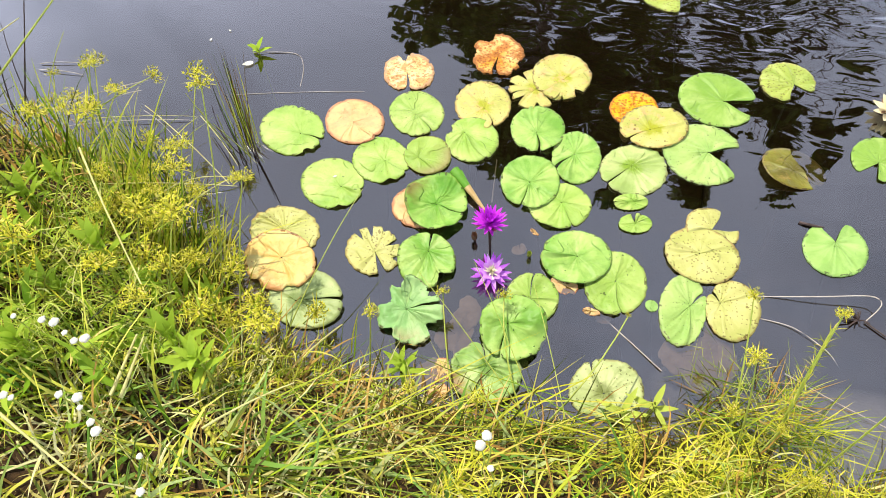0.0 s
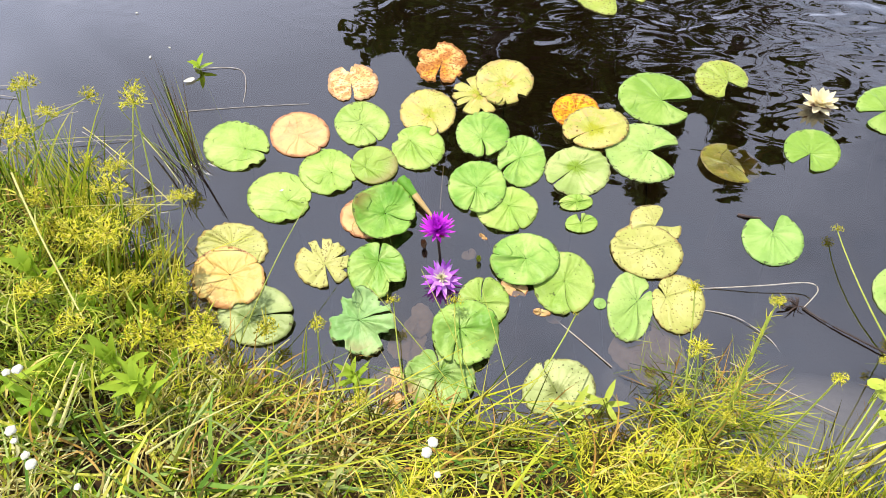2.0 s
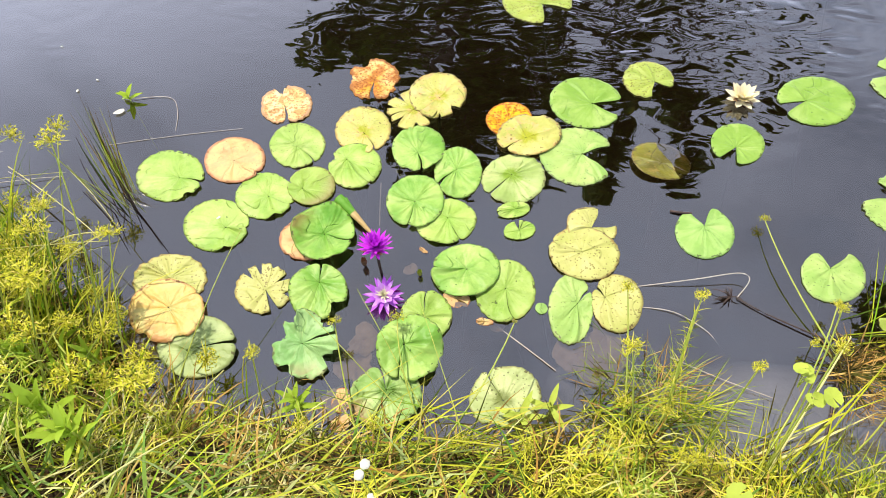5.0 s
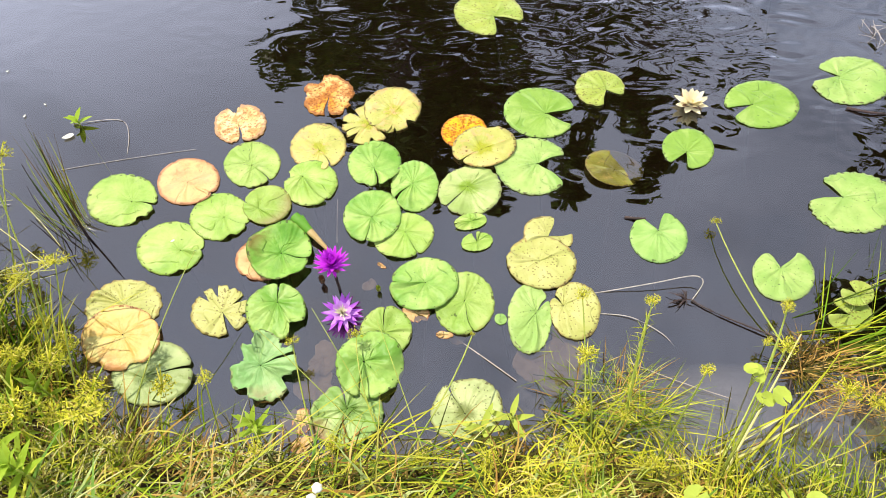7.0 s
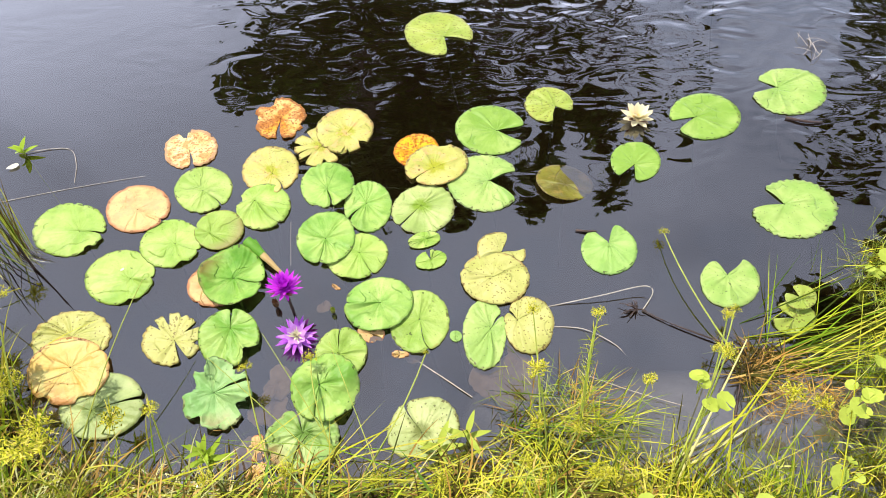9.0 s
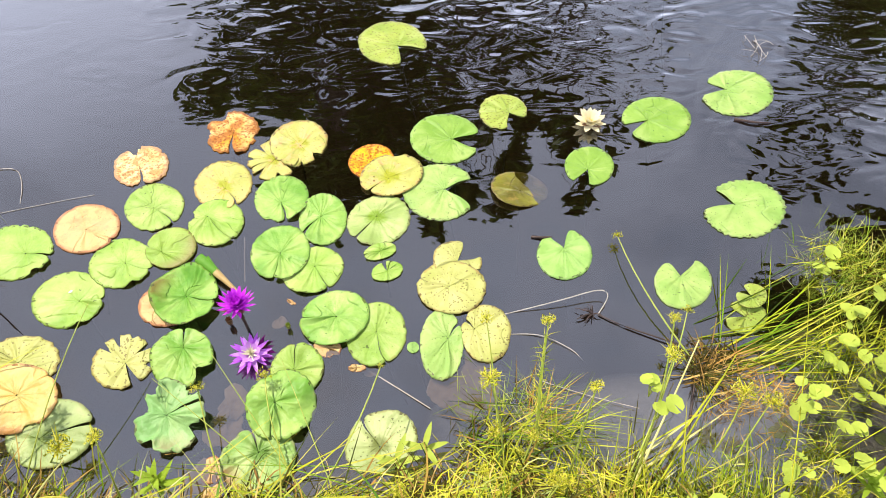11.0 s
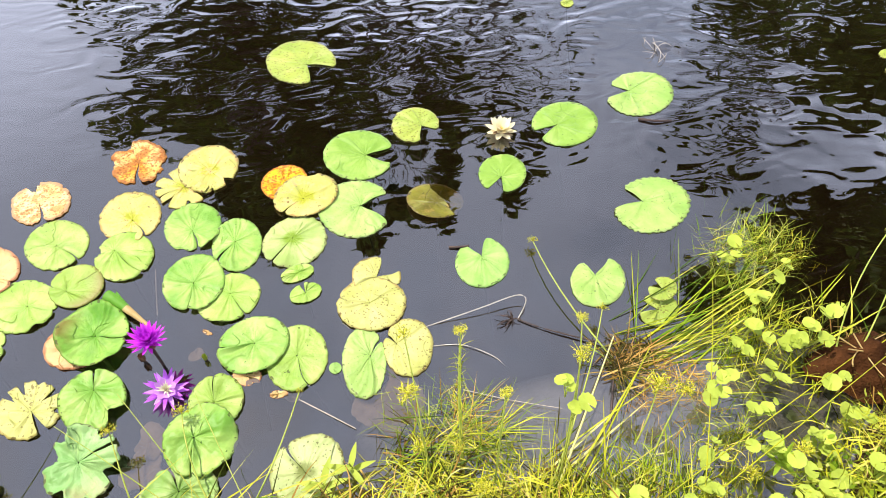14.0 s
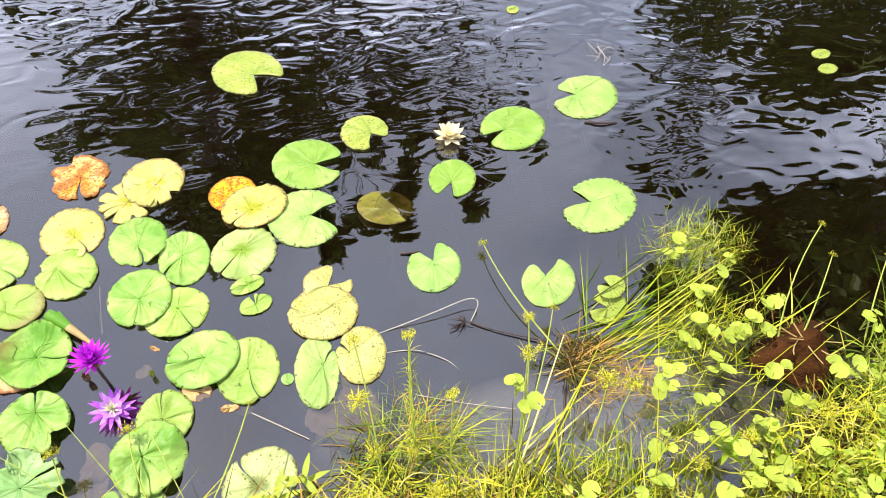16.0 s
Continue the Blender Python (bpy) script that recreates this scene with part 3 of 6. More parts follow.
def inland(x, y):
    """Metres from the pond's edge, positive on the land."""
    x, y = np.asarray(x, float), np.asarray(y, float)
    best = np.full(x.shape, 1e9)
    for (ax, ay), (bx, by) in zip(SHORE[:-1], SHORE[1:]):
        ux, uy = bx - ax, by - ay
        t = np.clip(((x - ax) * ux + (y - ay) * uy) / (ux * ux + uy * uy), 0, 1)
        best = np.minimum(best, np.hypot(x - ax - t * ux, y - ay - t * uy))
    near = np.where(y < np.interp(x, SHORE[:, 0], SHORE[:, 1]), best, -best)
    far = y - 8.0 - 0.5 * np.sin(x * 0.35) - 0.012 * np.maximum(0, -x) ** 1.5
    side = x - 7.2 - 0.4 * np.sin(y * 0.8)
    left = -24 - x
    return np.maximum(np.maximum(near, far), np.maximum(side, left))


def ground_z(x, y):
    x, y = np.asarray(x, float), np.asarray(y, float)
    s = inland(x, y)
    rise = np.interp(x, [-3, -0.2, 0.5, 1.1, 1.8, 4], [0.42, 0.42, 0.3, 0.1, 0.1, 0.3])
    up = rise * (1 - np.exp(-np.maximum(s, 0) / 0.16)) + 0.01 * np.minimum(np.maximum(s, 0), 30)
    down = -0.62 * (1 - np.exp(np.minimum(s, 0) / 0.55))
    # shallows where silt has settled
    for cx, cy, rx, ry, share in ((1.55, 0.62, 0.42, 0.24, 0.93), (1.72, 0.76, 0.26, 0.2, 0.85), (1.12, 0.78, 0.36, 0.26, 0.9), (0.72, 0.98, 0.12, 0.1, 0.75), (-0.5, 1.24, 0.1, 0.12, 0.7), (0.12, 1.0, 0.12, 0.09, 0.75)):
        down = down * (1 - share * np.exp(-((x - cx) / rx) ** 2 - ((y - cy) / ry) ** 2))
    lumps = 0.012 * np.sin(x * 9 + 2 * np.sin(y * 7)) * np.cos(y * 11 + x * 3) * np.clip(s * 6 + 0.6, 0.2, 1)
    return np.where(s > 0, up, down) + lumps


def spread(lo, hi, step, far):
    core = list(np.arange(lo, hi, step))
    a, b, d = lo, hi, step
    left, right = [], []
    while a > -far or b < far:
        d *= 1.3
        a, b = a - d, b + d
        left.append(a), right.append(b)
    return np.array(left[::-1] + core + right)


gx, gy = spread(-2.4, 3.0, 0.035, 600), spread(-0.6, 2.6, 0.035, 600)
X, Y = np.meshgrid(gx, gy)
verts = np.stack([X, Y, ground_z(X, Y)], -1).reshape(-1, 3)
idx = np.arange(X.size).reshape(X.shape)
quads = np.stack([idx[:-1, :-1], idx[:-1, 1:], idx[1:, 1:], idx[1:, :-1]], -1).reshape(-1, 4)
tagged(new("ground", mesh_of("ground", verts, quads, ground_material())), "brown earth bank sloping under the pond's water", "ground", kind="structure")

wx, wy = np.linspace(-40, 30, 36), np.linspace(-6, 24, 31)
X, Y = np.meshgrid(wx, wy)
idx = np.arange(X.size).reshape(X.shape)
quads = np.stack([idx[:-1, :-1], idx[:-1, 1:], idx[1:, 1:], idx[1:, :-1]], -1).reshape(-1, 4)
tagged(new("water", mesh_of("water", np.stack([X, Y, X * 0], -1).reshape(-1, 3), quads, water_material())), "dark peaty pond water mirroring sky and trees", "water", kind="structure")


# ------------------------------------------------------------ trees across the pond
def tree(x, y, height, crown_r, crown_low, clumps, leaves, seed, label, leaf=0.26, lean=(0, 0), clump=0.32):
    r = random.Random(seed)
    g = float(ground_z(x, y))
    ob = thing("tree", label, "tree", (x, y, g))
    pieces = []
    top = Vector((lean[0], lean[1], height * 0.8))
    trunk = [Vector((0, 0, -0.2)).lerp(top, i / 9) + Vector((r.uniform(-0.12, 0.12), r.uniform(-0.12, 0.12), 0)) * (i > 0) for i in range(10)]
    pieces.append(tube(trunk, height * 0.022, height * 0.006, 8))
    ends = []
    for i in range(clumps):
        # ends of limbs fill an uneven egg
        u = r.random()
        zc = crown_low + (height - crown_low) * u
        wide = crown_r * (math.sin(math.pi * (0.12 + 0.8 * u)) ** 0.8) * r.uniform(0.35, 1.08)
        a = r.uniform(0, 2 * math.pi)
        end = Vector((lean[0] * u + math.cos(a) * wide, lean[1] * u + math.sin(a) * wide, zc))
        k = min(8, max(2, int(9 * (zc * 0.78) / (height * 0.8))))
        start = trunk[k]
        mid = start.lerp(end, 0.55) + Vector((r.uniform(-0.3, 0.3), r.uniform(-0.3, 0.3), -0.25))
        pieces.append(tube([start, start.lerp(mid, 0.5), mid, mid.lerp(end, 0.5) + Vector((0, 0, 0.06)), end], height * 0.0028, 0.006, 4))
        ends.append(end)
    v, f = joined(pieces)
    part("trunk", mesh_of("trunk", v, f, BARK), ob)
    g2 = np.random.default_rng(seed)
    cen = np.array([tuple(e) for e in ends])
    size = g2.uniform(0.35, 0.95, len(cen)) * crown_r * clump
    n = clumps * leaves
    which = np.repeat(np.arange(clumps), leaves)
    d = g2.normal(0, 1, (n, 3))
    d /= np.linalg.norm(d, axis=1)[:, None]
    p = cen[which] + d * (size[which] * g2.random(n) ** 0.5)[:, None] * np.array([1, 1, 0.7])
    a = g2.normal(0, 1, (n, 3))
    a /= np.linalg.norm(a, axis=1)[:, None]
    b = np.cross(a, g2.normal(0, 1, (n, 3)))
    b /= np.linalg.norm(b, axis=1)[:, None]
    ln = (leaf * g2.uniform(0.6, 1.3, n))[:, None]
    vv = np.stack([p - a * ln / 2, p + b * ln * 0.26, p + a * ln / 2, p - b * ln * 0.26], 1).reshape(-1, 3)
    part("crown", mesh_of("crown", vv, np.arange(4 * n).reshape(-1, 4), TREE_LEAF), ob, "dark green uneven leafy crown")
    return ob


tree(3.9, 10.2, 9.2, 3.4, 5.2, 60, 90, 3, "tall dark leafy tree on the far bank", leaf=0.3, clump=0.13)
tree(1.65, 9.6, 8.2, 2.1, 3.9, 60, 150, 5, "dark leafy tree beside a taller one")
tree(6.1, 9.4, 7.8, 2.1, 4.4, 34, 60, 8, "thin-crowned tree on the far bank", clump=0.15)
tree(10.6, 6.9, 9.0, 1.3, 0.4, 42, 100, 11, "slender green tree at the pond's side", clump=0.24)
tree(10.7, 5.3, 4.7, 1.9, 0.2, 70, 150, 23, "dense green shrub at the pond's side")
tree(1.3, 9.9, 5.6, 2.0, 1.0, 24, 60, 31, "thin sapling under a tall tree", clump=0.14)
tree(4.4, 9.7, 6.0, 2.6, 1.2, 10, 40, 32, "thin sapling under a tall tree", clump=0.11)
tree(11.8, 2.0, 10.6, 3.3, 6.7, 150, 300, 12, "leafy green tree leaning over the pond's side", lean=(-0.8, 0.8))
tree(10.8, 0.4, 9.6, 3.0, 1.0, 60, 100, 14, "broad leafy tree at the pond's side")
tree(15.0, 8.2, 7.0, 2.4, 1.0, 40, 80, 17, "tall green tree behind the pond")
tree(9.4, 7.4, 4.4, 1.6, 0.2, 44, 80, 21, "dense green shrub on the far bank")
tree(10.4, 4.2, 4.4, 1.6, 0.2, 44, 110, 22, "dense green shrub on the far bank")

# ------------------------------------------------------------ water lilies
def leaf_mesh(name, ra, rb, turn, notch, half, off, material, seed, wave=0.004, scallop=0.006, ragged=0.03, waves=21, rib=0.0008, ribs=17, dish=0.0, lip=0.006, lifts=(), cuts=(), thick=0.0014, floor=-1.0):
    """A floating leaf: an oval blade slit from its rim to its stalk, ribbed from the stalk outwards, one lip of the slit raised; lifts bend
    parts of the rim up (degrees, metres, degrees wide) and cuts tear it (degrees, depth, half width)."""
    NA, NR = 132, 9
    t, h0 = radians(turn), radians(half + (0.2 if half < 3 else 0))
    ca, sa = math.cos(t), math.sin(t)
    verts, uvs = [], []
    sd = Vector((seed * 3.7, seed * 1.3, seed * 2.1))

    def apart(p1, p2):
        return abs((p1 - p2 + math.pi) % (2 * math.pi) - math.pi)

    turns = random.Random(int(seed * 100))
    folds = [(turns.uniform(0, 2 * math.pi), turns.uniform(0.002, 0.005) * turns.choice((-1, 1)), turns.uniform(0.07, 0.2)) for _ in range(4)] if rib else []

    def smooth_step(lo, hi, v):
        u = min(1, max(0, (v - lo) / (hi - lo)))
        return u * u * (3 - 2 * u)

    for i in range(NA + 1):
        phi = radians(notch) + h0 + (2 * math.pi - 2 * h0) * i / NA
        q = phi - t
        ring = Vector((math.cos(phi), math.sin(phi), 0))
        m = 1 + scallop * (math.sin(phi * waves + seed) + 0.6 * math.sin(phi * (waves * 1.6) + 2 * seed) * noise.noise(ring * 3 + sd) * 2)
        m += ragged * (noise.noise(ring * 1.6 + sd) + 0.5 * noise.noise(ring * 5 + sd) + 0.25 * noise.noise(ring * 15 + sd))
        torn = 1.0
        for ang, depth, wide in cuts:
            near = apart(phi, radians(ang) + 0.12 * noise.noise(ring * 9 + sd)) / radians(wide)
            torn = min(torn, 1 - depth * max(0.0, 1 - near) ** 0.6)
        ends = min(i, NA - i) / NA
        m *= 1 - 0.07 * max(0, 1 - ends / 0.03) ** 2
        ex, ey = ra * math.cos(q) * m, rb * math.sin(q) * m
        rim = Vector((ex * ca - ey * sa, ex * sa + ey * ca, 0)) * torn
        raised = sum(amount * math.exp(-(apart(phi, radians(ang)) / radians(wide)) ** 2) for ang, amount, wide in lifts)
        side = 1.0 if (i < NA / 2) == (math.cos(radians(notch)) < 0) else 0.1
        lipped = lip * side * math.exp(-(ends / 0.07) ** 2)
        for j in range(NR + 1):
            r = 0.02 + 0.98 * j / NR
            p = Vector((off[0], off[1], 0)).lerp(rim, r)
            # the slit and ribs run out in a slight curve
            bow = 0.45 * math.sin(seed * 2.9) * r * (1 - r)
            p = Vector((off[0], off[1], 0)) + Matrix.Rotation(bow, 3, "Z") @ (p - Vector((off[0], off[1], 0)))
            calm = 1 - 0.75 * smooth_step(0.7, 1.0, r)
            z = wave * (noise.noise(p * 11 + sd) + 0.45 * noise.noise(p * 36 + sd)) * min(1, r * 2) * calm
            z += rib * math.cos(ribs * phi + 7 * noise.noise(ring * 1.7 + sd)) * (r * (1.25 - r)) * 3 * (0.35 + 1.2 * noise.noise(ring * 1.3 + sd))
            z += sum(deep * math.exp(-(apart(phi, ang) / wide) ** 2) * 4 * r * (1.1 - r) for ang, deep, wide in folds)
            z += dish * r * r + raised * r * r * r + lipped * math.sin(math.pi * min(1, r * 0.62)) - 0.0025 * max(0, 1 - r / 0.12)
            verts.append((p.x, p.y, max(z, floor)))
            uvs.append((r * (1 if torn == 1 else max(torn, 0.6)), i / NA))
    k = len(verts)
    verts += [(x, y, z - thick) for x, y, z in verts]
    row = NR + 1
    faces = []

    for i in range(NA):
        for j in range(NR):
            a = i * row + j
            faces.append((a, a + 1, a + row + 1, a + row))
            faces.append((k + a, k + a + row, k + a + row + 1, k + a + 1))
        e = i * row + NR
        faces.append((e, k + e, k + e + row, e + row))
    for i in (0, NA):
        for j in range(NR):
            a = i * row + j
            q = (a, k + a, k + a + 1, a + 1)
            faces.append(q if i == 0 else q[::-1])
    me = mesh_of(name, verts, faces, material)
    layer = me.uv_layers.new(name="UVMap")
    uvs += uvs
    flat = np.zeros(len(me.loops), np.int32)
    me.loops.foreach_get("vertex_index", flat)
    layer.data.foreach_set("uv", np.array(uvs, np.float32)[flat].ravel())
    return me


def lily_pad(x, y, ra, rb, turn, notch, half, off, look_of, label, z=0.003, pitch=0.0, roll=0.0, seed=[0], **shape):
    seed[0] += 1
    ob = thing("lily_pad", label, "lily pad", (x, y, z), "lily pads on the pond")
    low = -1.0 if pitch or roll else max(0.0021 - z, -0.003)
    blade = part("blade", leaf_mesh("blade", ra, rb, turn, notch, half, off, PAD[look_of], seed[0], floor=low, **shape), ob)
    blade.matrix_local = pose(0, 0, 0, pitch, roll, 0)
    v, f = tube(bend((off[0], off[1], -0.004), (off[0] * 0.3 + 0.05 * math.sin(seed[0] * 2.4), off[1] - 0.12, -0.3), -0.03, 6), 0.0035, 0.0035, 6)
    part("stalk", mesh_of("stalk", v, f, DARK_STEM), ob)
    return ob


SLIT, YELLOWING, PALE_WEATHERED = "light green lily pad with a narrow slit", "yellowing lily pad with a browned rim", "pale grey-green weathered lily pad"
CRUMPLED, FRESH, TOOTHED = "crumpled green lily pad lifted off the water", "smooth bright green notched lily pad", "bluish green lily pad with a toothed rim"
SPECKLED, FRECKLED, TORN = "pale yellow lily pad with brown specks", "yellow-green freckled notched lily pad", "torn pale yellow lily pad with gaps"
lily_pad(-0.428, 1.872, 0.126, 0.102, 131, -23, 3.5, (0.031, -0.018), "sunny", SLIT, scallop=.009, lip=.007, cuts=[(62, .09, 3), (78, .06, 3), (-62, .1, 9)], lifts=[(-62, .008, 14)])
lily_pad(-0.218, 1.899, 0.112, 0.096, 126, -43, 0.9, (-0.002, -0.004), "peach", "peach-coloured dying lily pad", scallop=.005, cuts=[(48, .05, 6)])
lily_pad(-0.008, 1.922, 0.108, 0.092, 107, -58, 1.4, (-0.002, -0.005), "dotted", SLIT, scallop=.004, cuts=[(-112, .07, 6)])
lily_pad(-0.120, 1.719, 0.103, 0.090, 122, -30, 0.9, (0.012, -0.005), "sunny", SLIT, scallop=.01, cuts=[(-75, .1, 8)], lifts=[(-75, .01, 14)])
lily_pad(0.030, 1.728, 0.084, 0.075, 111, 160, 0.9, (-0.03, -0.01), "bronze", "green lily pad with a bronze edge", z=.010, dish=-.008, lip=.004)
lily_pad(-0.272, 1.633, 0.112, 0.095, 132, -15, 1.6, (0.030, -0.018), "sunny", SLIT, lip=.006, lifts=[(-78, .01, 12)], cuts=[(-78, .07, 6)])
lily_pad(0.218, 1.948, 0.115, 0.096, 92, -73, 1.4, (0.003, -0.021), "yellow", YELLOWING, scallop=.012, ribs=13)
lily_pad(0.175, 1.786, 0.100, 0.086, 96, -62, 0.9, (-0.025, 0.035), "sunny", SLIT, z=.006, cuts=[(152, .22, 10)], lip=.006)
lily_pad(0.391, 1.822, 0.103, 0.090, 83, -93, 2.2, (-0.005, -0.019), "green", SLIT, rib=.003, lifts=[(-60, .012, 14)], cuts=[(-122, .1, 8)])
lily_pad(0.500, 1.690, 0.111, 0.077, 80, -159, 5, (-0.003, 0.013), "green", SLIT, scallop=.008, rib=.003)
lily_pad(0.347, 1.597, 0.106, 0.091, 83, -115, 1.5, (-0.002, -0.003), "green", SLIT, z=.008, lip=.009, rib=.003)
lily_pad(0.427, 1.501, 0.094, 0.087, -173, -71, 0.9, (0.007, 0.012), "sunny", SLIT, lifts=[(-120, .01, 18)])
lily_pad(0.668, 1.626, 0.108, 0.099, -137, -153, 3, (-0.003, 0.017), "pale", PALE_WEATHERED, scallop=.012, rib=.0035, lip=.006)
lily_pad(0.716, 1.892, 0.083, 0.077, 46, -50, 0.9, (-0.003, -0.006), "orange", "rust-orange decaying lily pad", z=.003)
lily_pad(0.762, 1.799, 0.110, 0.096, -166, -149, 3, (-0.014, -0.013), "yellow", YELLOWING, z=.011, scallop=.008, cuts=[(72, .16, 16)], lip=.006)
lily_pad(-0.038, 2.132, 0.104, 0.090, 112, -95, 5, (-0.005, -0.004), "rotting", "ragged rotting orange-pink lily pad", ragged=.07, scallop=.010, wave=.006, cuts=[(100, .45, 14), (-95, .2, 16), (30, .12, 8)])
lily_pad(0.287, 2.196, 0.113, 0.095, 91, -103, 6, (-0.001, 0.000), "rust", "ragged rust-orange dying lily pad", ragged=.1, scallop=.012, wave=.008, cuts=[(112, .3, 18), (-30, .2, 12), (170, .2, 14), (-60, .15, 6)])
lily_pad(0.497, 2.063, 0.117, 0.103, 79, -140, 1.2, (0.003, -0.017), "yellow", YELLOWING, ragged=.05, z=.006, cuts=[(-60, .3, 8), (-100, .25, 5)])
lily_pad(0.401, 2.009, 0.095, 0.094, 92, -166, 4, (0.002, 0.000), "yellow", TORN, ragged=.08, scallop=.014, cuts=[(120, .5, 5), (160, .35, 5), (-140, .5, 6), (-90, .3, 10), (-50, .4, 8)])
lily_pad(0.002, 1.521, 0.086, 0.079, 141, -137, 0.9, (0.003, -0.007), "peach", "peach-coloured dying lily pad", z=.0025)
lily_pad(0.057, 1.523, 0.107, 0.094, 103, -28, 2, (0.001, -0.004), "curled", CRUMPLED, z=.015, wave=.012, dish=.006, lifts=[(165, .025, 30), (60, .02, 25), (-80, .014, 18)], rib=.002, lip=.008)
lily_pad(-0.401, 1.344, 0.118, 0.096, 135, 28, 1.4, (0.004, 0.008), "apricot", "apricot-yellow dying lily pad with a wet brown rim", z=.012, scallop=.005, cuts=[(-75, .15, 12), (-130, .12, 10)], lip=.006)
lily_pad(-0.402, 1.453, 0.112, 0.088, 151, 132, 0.9, (0.000, 0.005), "speckled", SPECKLED, scallop=.018, waves=17, rib=.003)
lily_pad(-0.312, 1.214, 0.113, 0.092, 149, -1, 4, (-0.028, -0.007), "weathered", PALE_WEATHERED, z=.008, scallop=.004, lip=.006, lifts=[(-1, .004, 20)])
lily_pad(-0.130, 1.365, 0.089, 0.077, 118, -70, 9, (0.006, -0.005), "speckled", TORN, ragged=.07, scallop=.012, cuts=[(128, .55, 7), (98, .5, 6), (22, .65, 5), (-20, .25, 6), (60, .12, 8)])
lily_pad(0.026, 1.321, 0.094, 0.083, 106, 76, 3, (0.006, 0.030), "green", CRUMPLED, z=.011, pitch=3, roll=-3, wave=.008, cuts=[(-52, .28, 20), (-100, .08, 10)], lifts=[(-55, .02, 20), (150, .01, 24)], lip=.006)
lily_pad(-0.019, 1.154, 0.099, 0.091, 121, 13, 6, (-0.009, 0.010), "tattered", "tattered bluish green lily pad with a torn edge", ragged=.1, scallop=.012, z=.012, wave=.016, cuts=[(150, .42, 20), (108, .3, 12), (42, .3, 12), (-40, .35, 16), (-130, .2, 14)], lifts=[(95, .03, 26), (-10, .03, 22), (-120, .02, 24)])
lily_pad(0.256, 1.093, 0.098, 0.090, 82, -118, 1.2, (-0.014, 0.010), "green", CRUMPLED, z=.020, pitch=3, roll=3, wave=.022, lifts=[(-30, -.02, 24), (20, .018, 18), (-70, .018, 14), (100, -.012, 26)], scallop=.012, rib=.0012, ribs=7)
lily_pad(0.315, 1.186, 0.079, 0.072, 77, 80, 1.8, (-0.006, -0.002), "dotted", SLIT, z=.008, rib=.002)
lily_pad(0.177, 0.969, 0.091, 0.088, 165, 95, 1.8, (0.003, 0.020), "browned", PALE_WEATHERED, z=.012, wave=.010, pitch=-2, scallop=.012, rib=.0035, ribs=13, lifts=[(160, .016, 24), (-60, .012, 20)])
lily_pad(0.450, 1.311, 0.100, 0.091, -169, 162, 2.4, (0.004, 0.002), "green", SLIT, z=.010, lip=.009, lifts=[(-100, .008, 24)])
lily_pad(0.548, 1.224, 0.104, 0.085, 70, -85, 0.9, (0.001, 0.006), "dotted", SLIT, z=.004, scallop=.008)
lily_pad(0.476, 0.916, 0.095, 0.083, -165, 112, 2, (-0.008, -0.010), "mottled", SPECKLED, ragged=.05, lip=.009, cuts=[(-120, .15, 14)])
lily_pad(0.995, 1.915, 0.129, 0.125, 107, -26, 20, (0.019, -0.012), "fresh", FRESH, wave=.002, ragged=.015, rib=.0006, lip=.004)
lily_pad(0.894, 1.680, 0.129, 0.123, 89, -22, 30, (0.017, 0.003), "bluish", TOOTHED, scallop=.010, waves=27, rib=.0015, lip=.004)
lily_pad(1.242, 1.979, 0.097, 0.088, 59, -70, 30, (0.019, -0.014), "lime", FRECKLED, ragged=.04, scallop=.012, waves=17, lip=.004)
lily_pad(0.978, 2.522, 0.151, 0.137, 97, -66, 29, (0.015, -0.027), "lime", FRECKLED, ragged=.03, lip=.004)
lily_pad(1.754, 1.755, 0.136, 0.115, -161, -176, 13, (-0.033, 0.006), "fresh", FRESH, wave=.002, ragged=.015, rib=.0006, lip=.004)
lily_pad(1.414, 1.621, 0.097, 0.082, 46, -134, 20, (-0.012, -0.013), "fresh", FRESH, wave=.002, ragged=.015, rib=.0006, lip=.004)
lily_pad(2.119, 1.787, 0.153, 0.120, -160, 144, 19, (-0.030, 0.030), "bluish", FRECKLED, scallop=.014, waves=31, lip=.004)
lily_pad(1.801, 1.283, 0.146, 0.114, -166, 135, 23, (-0.021, 0.025), "bluish", TOOTHED, scallop=.020, waves=33, lip=.004)
lily_pad(1.169, 1.304, 0.098, 0.084, 50, 81, 24, (0.009, 0.024), "mint", FRESH, wave=.002, ragged=.02, rib=.0008, lip=.004)
lily_pad(1.455, 1.091, 0.100, 0.080, -148, 68, 29, (0.006, 0.025), "bluish", TOOTHED, ragged=.03, lip=.004)
lily_pad(0.800, 1.302, 0.102, 0.095, 150, 144, 1.4, (-0.005, 0.005), "speckled", SPECKLED, z=.007, scallop=.008)
lily_pad(0.851, 1.392, 0.076, 0.074, 139, 22, 34, (-0.001, -0.004), "speckled", SPECKLED, cuts=[(-90, .5, 40)])
lily_pad(0.711, 1.133, 0.112, 0.061, 70, 15, 4, (0.022, 0.010), "bluish", TOOTHED, scallop=.01, waves=27)
lily_pad(0.840, 1.123, 0.095, 0.070, 67, 134, 4, (-0.027, 0.025), "speckled", SPECKLED, ragged=.05, z=.005)
lily_pad(0.632, 1.148, 0.018, 0.017, 101, 71, 0.9, (-0.000, -0.000), "mint", "tiny round pale green lily pad", wave=0, rib=0, lip=0)
lily_pad(3.245, 1.568, 0.049, 0.032, -179, -45, 0.9, (0.002, 0.001), "lime", "small yellow-green lily pad on open water", lip=.002)
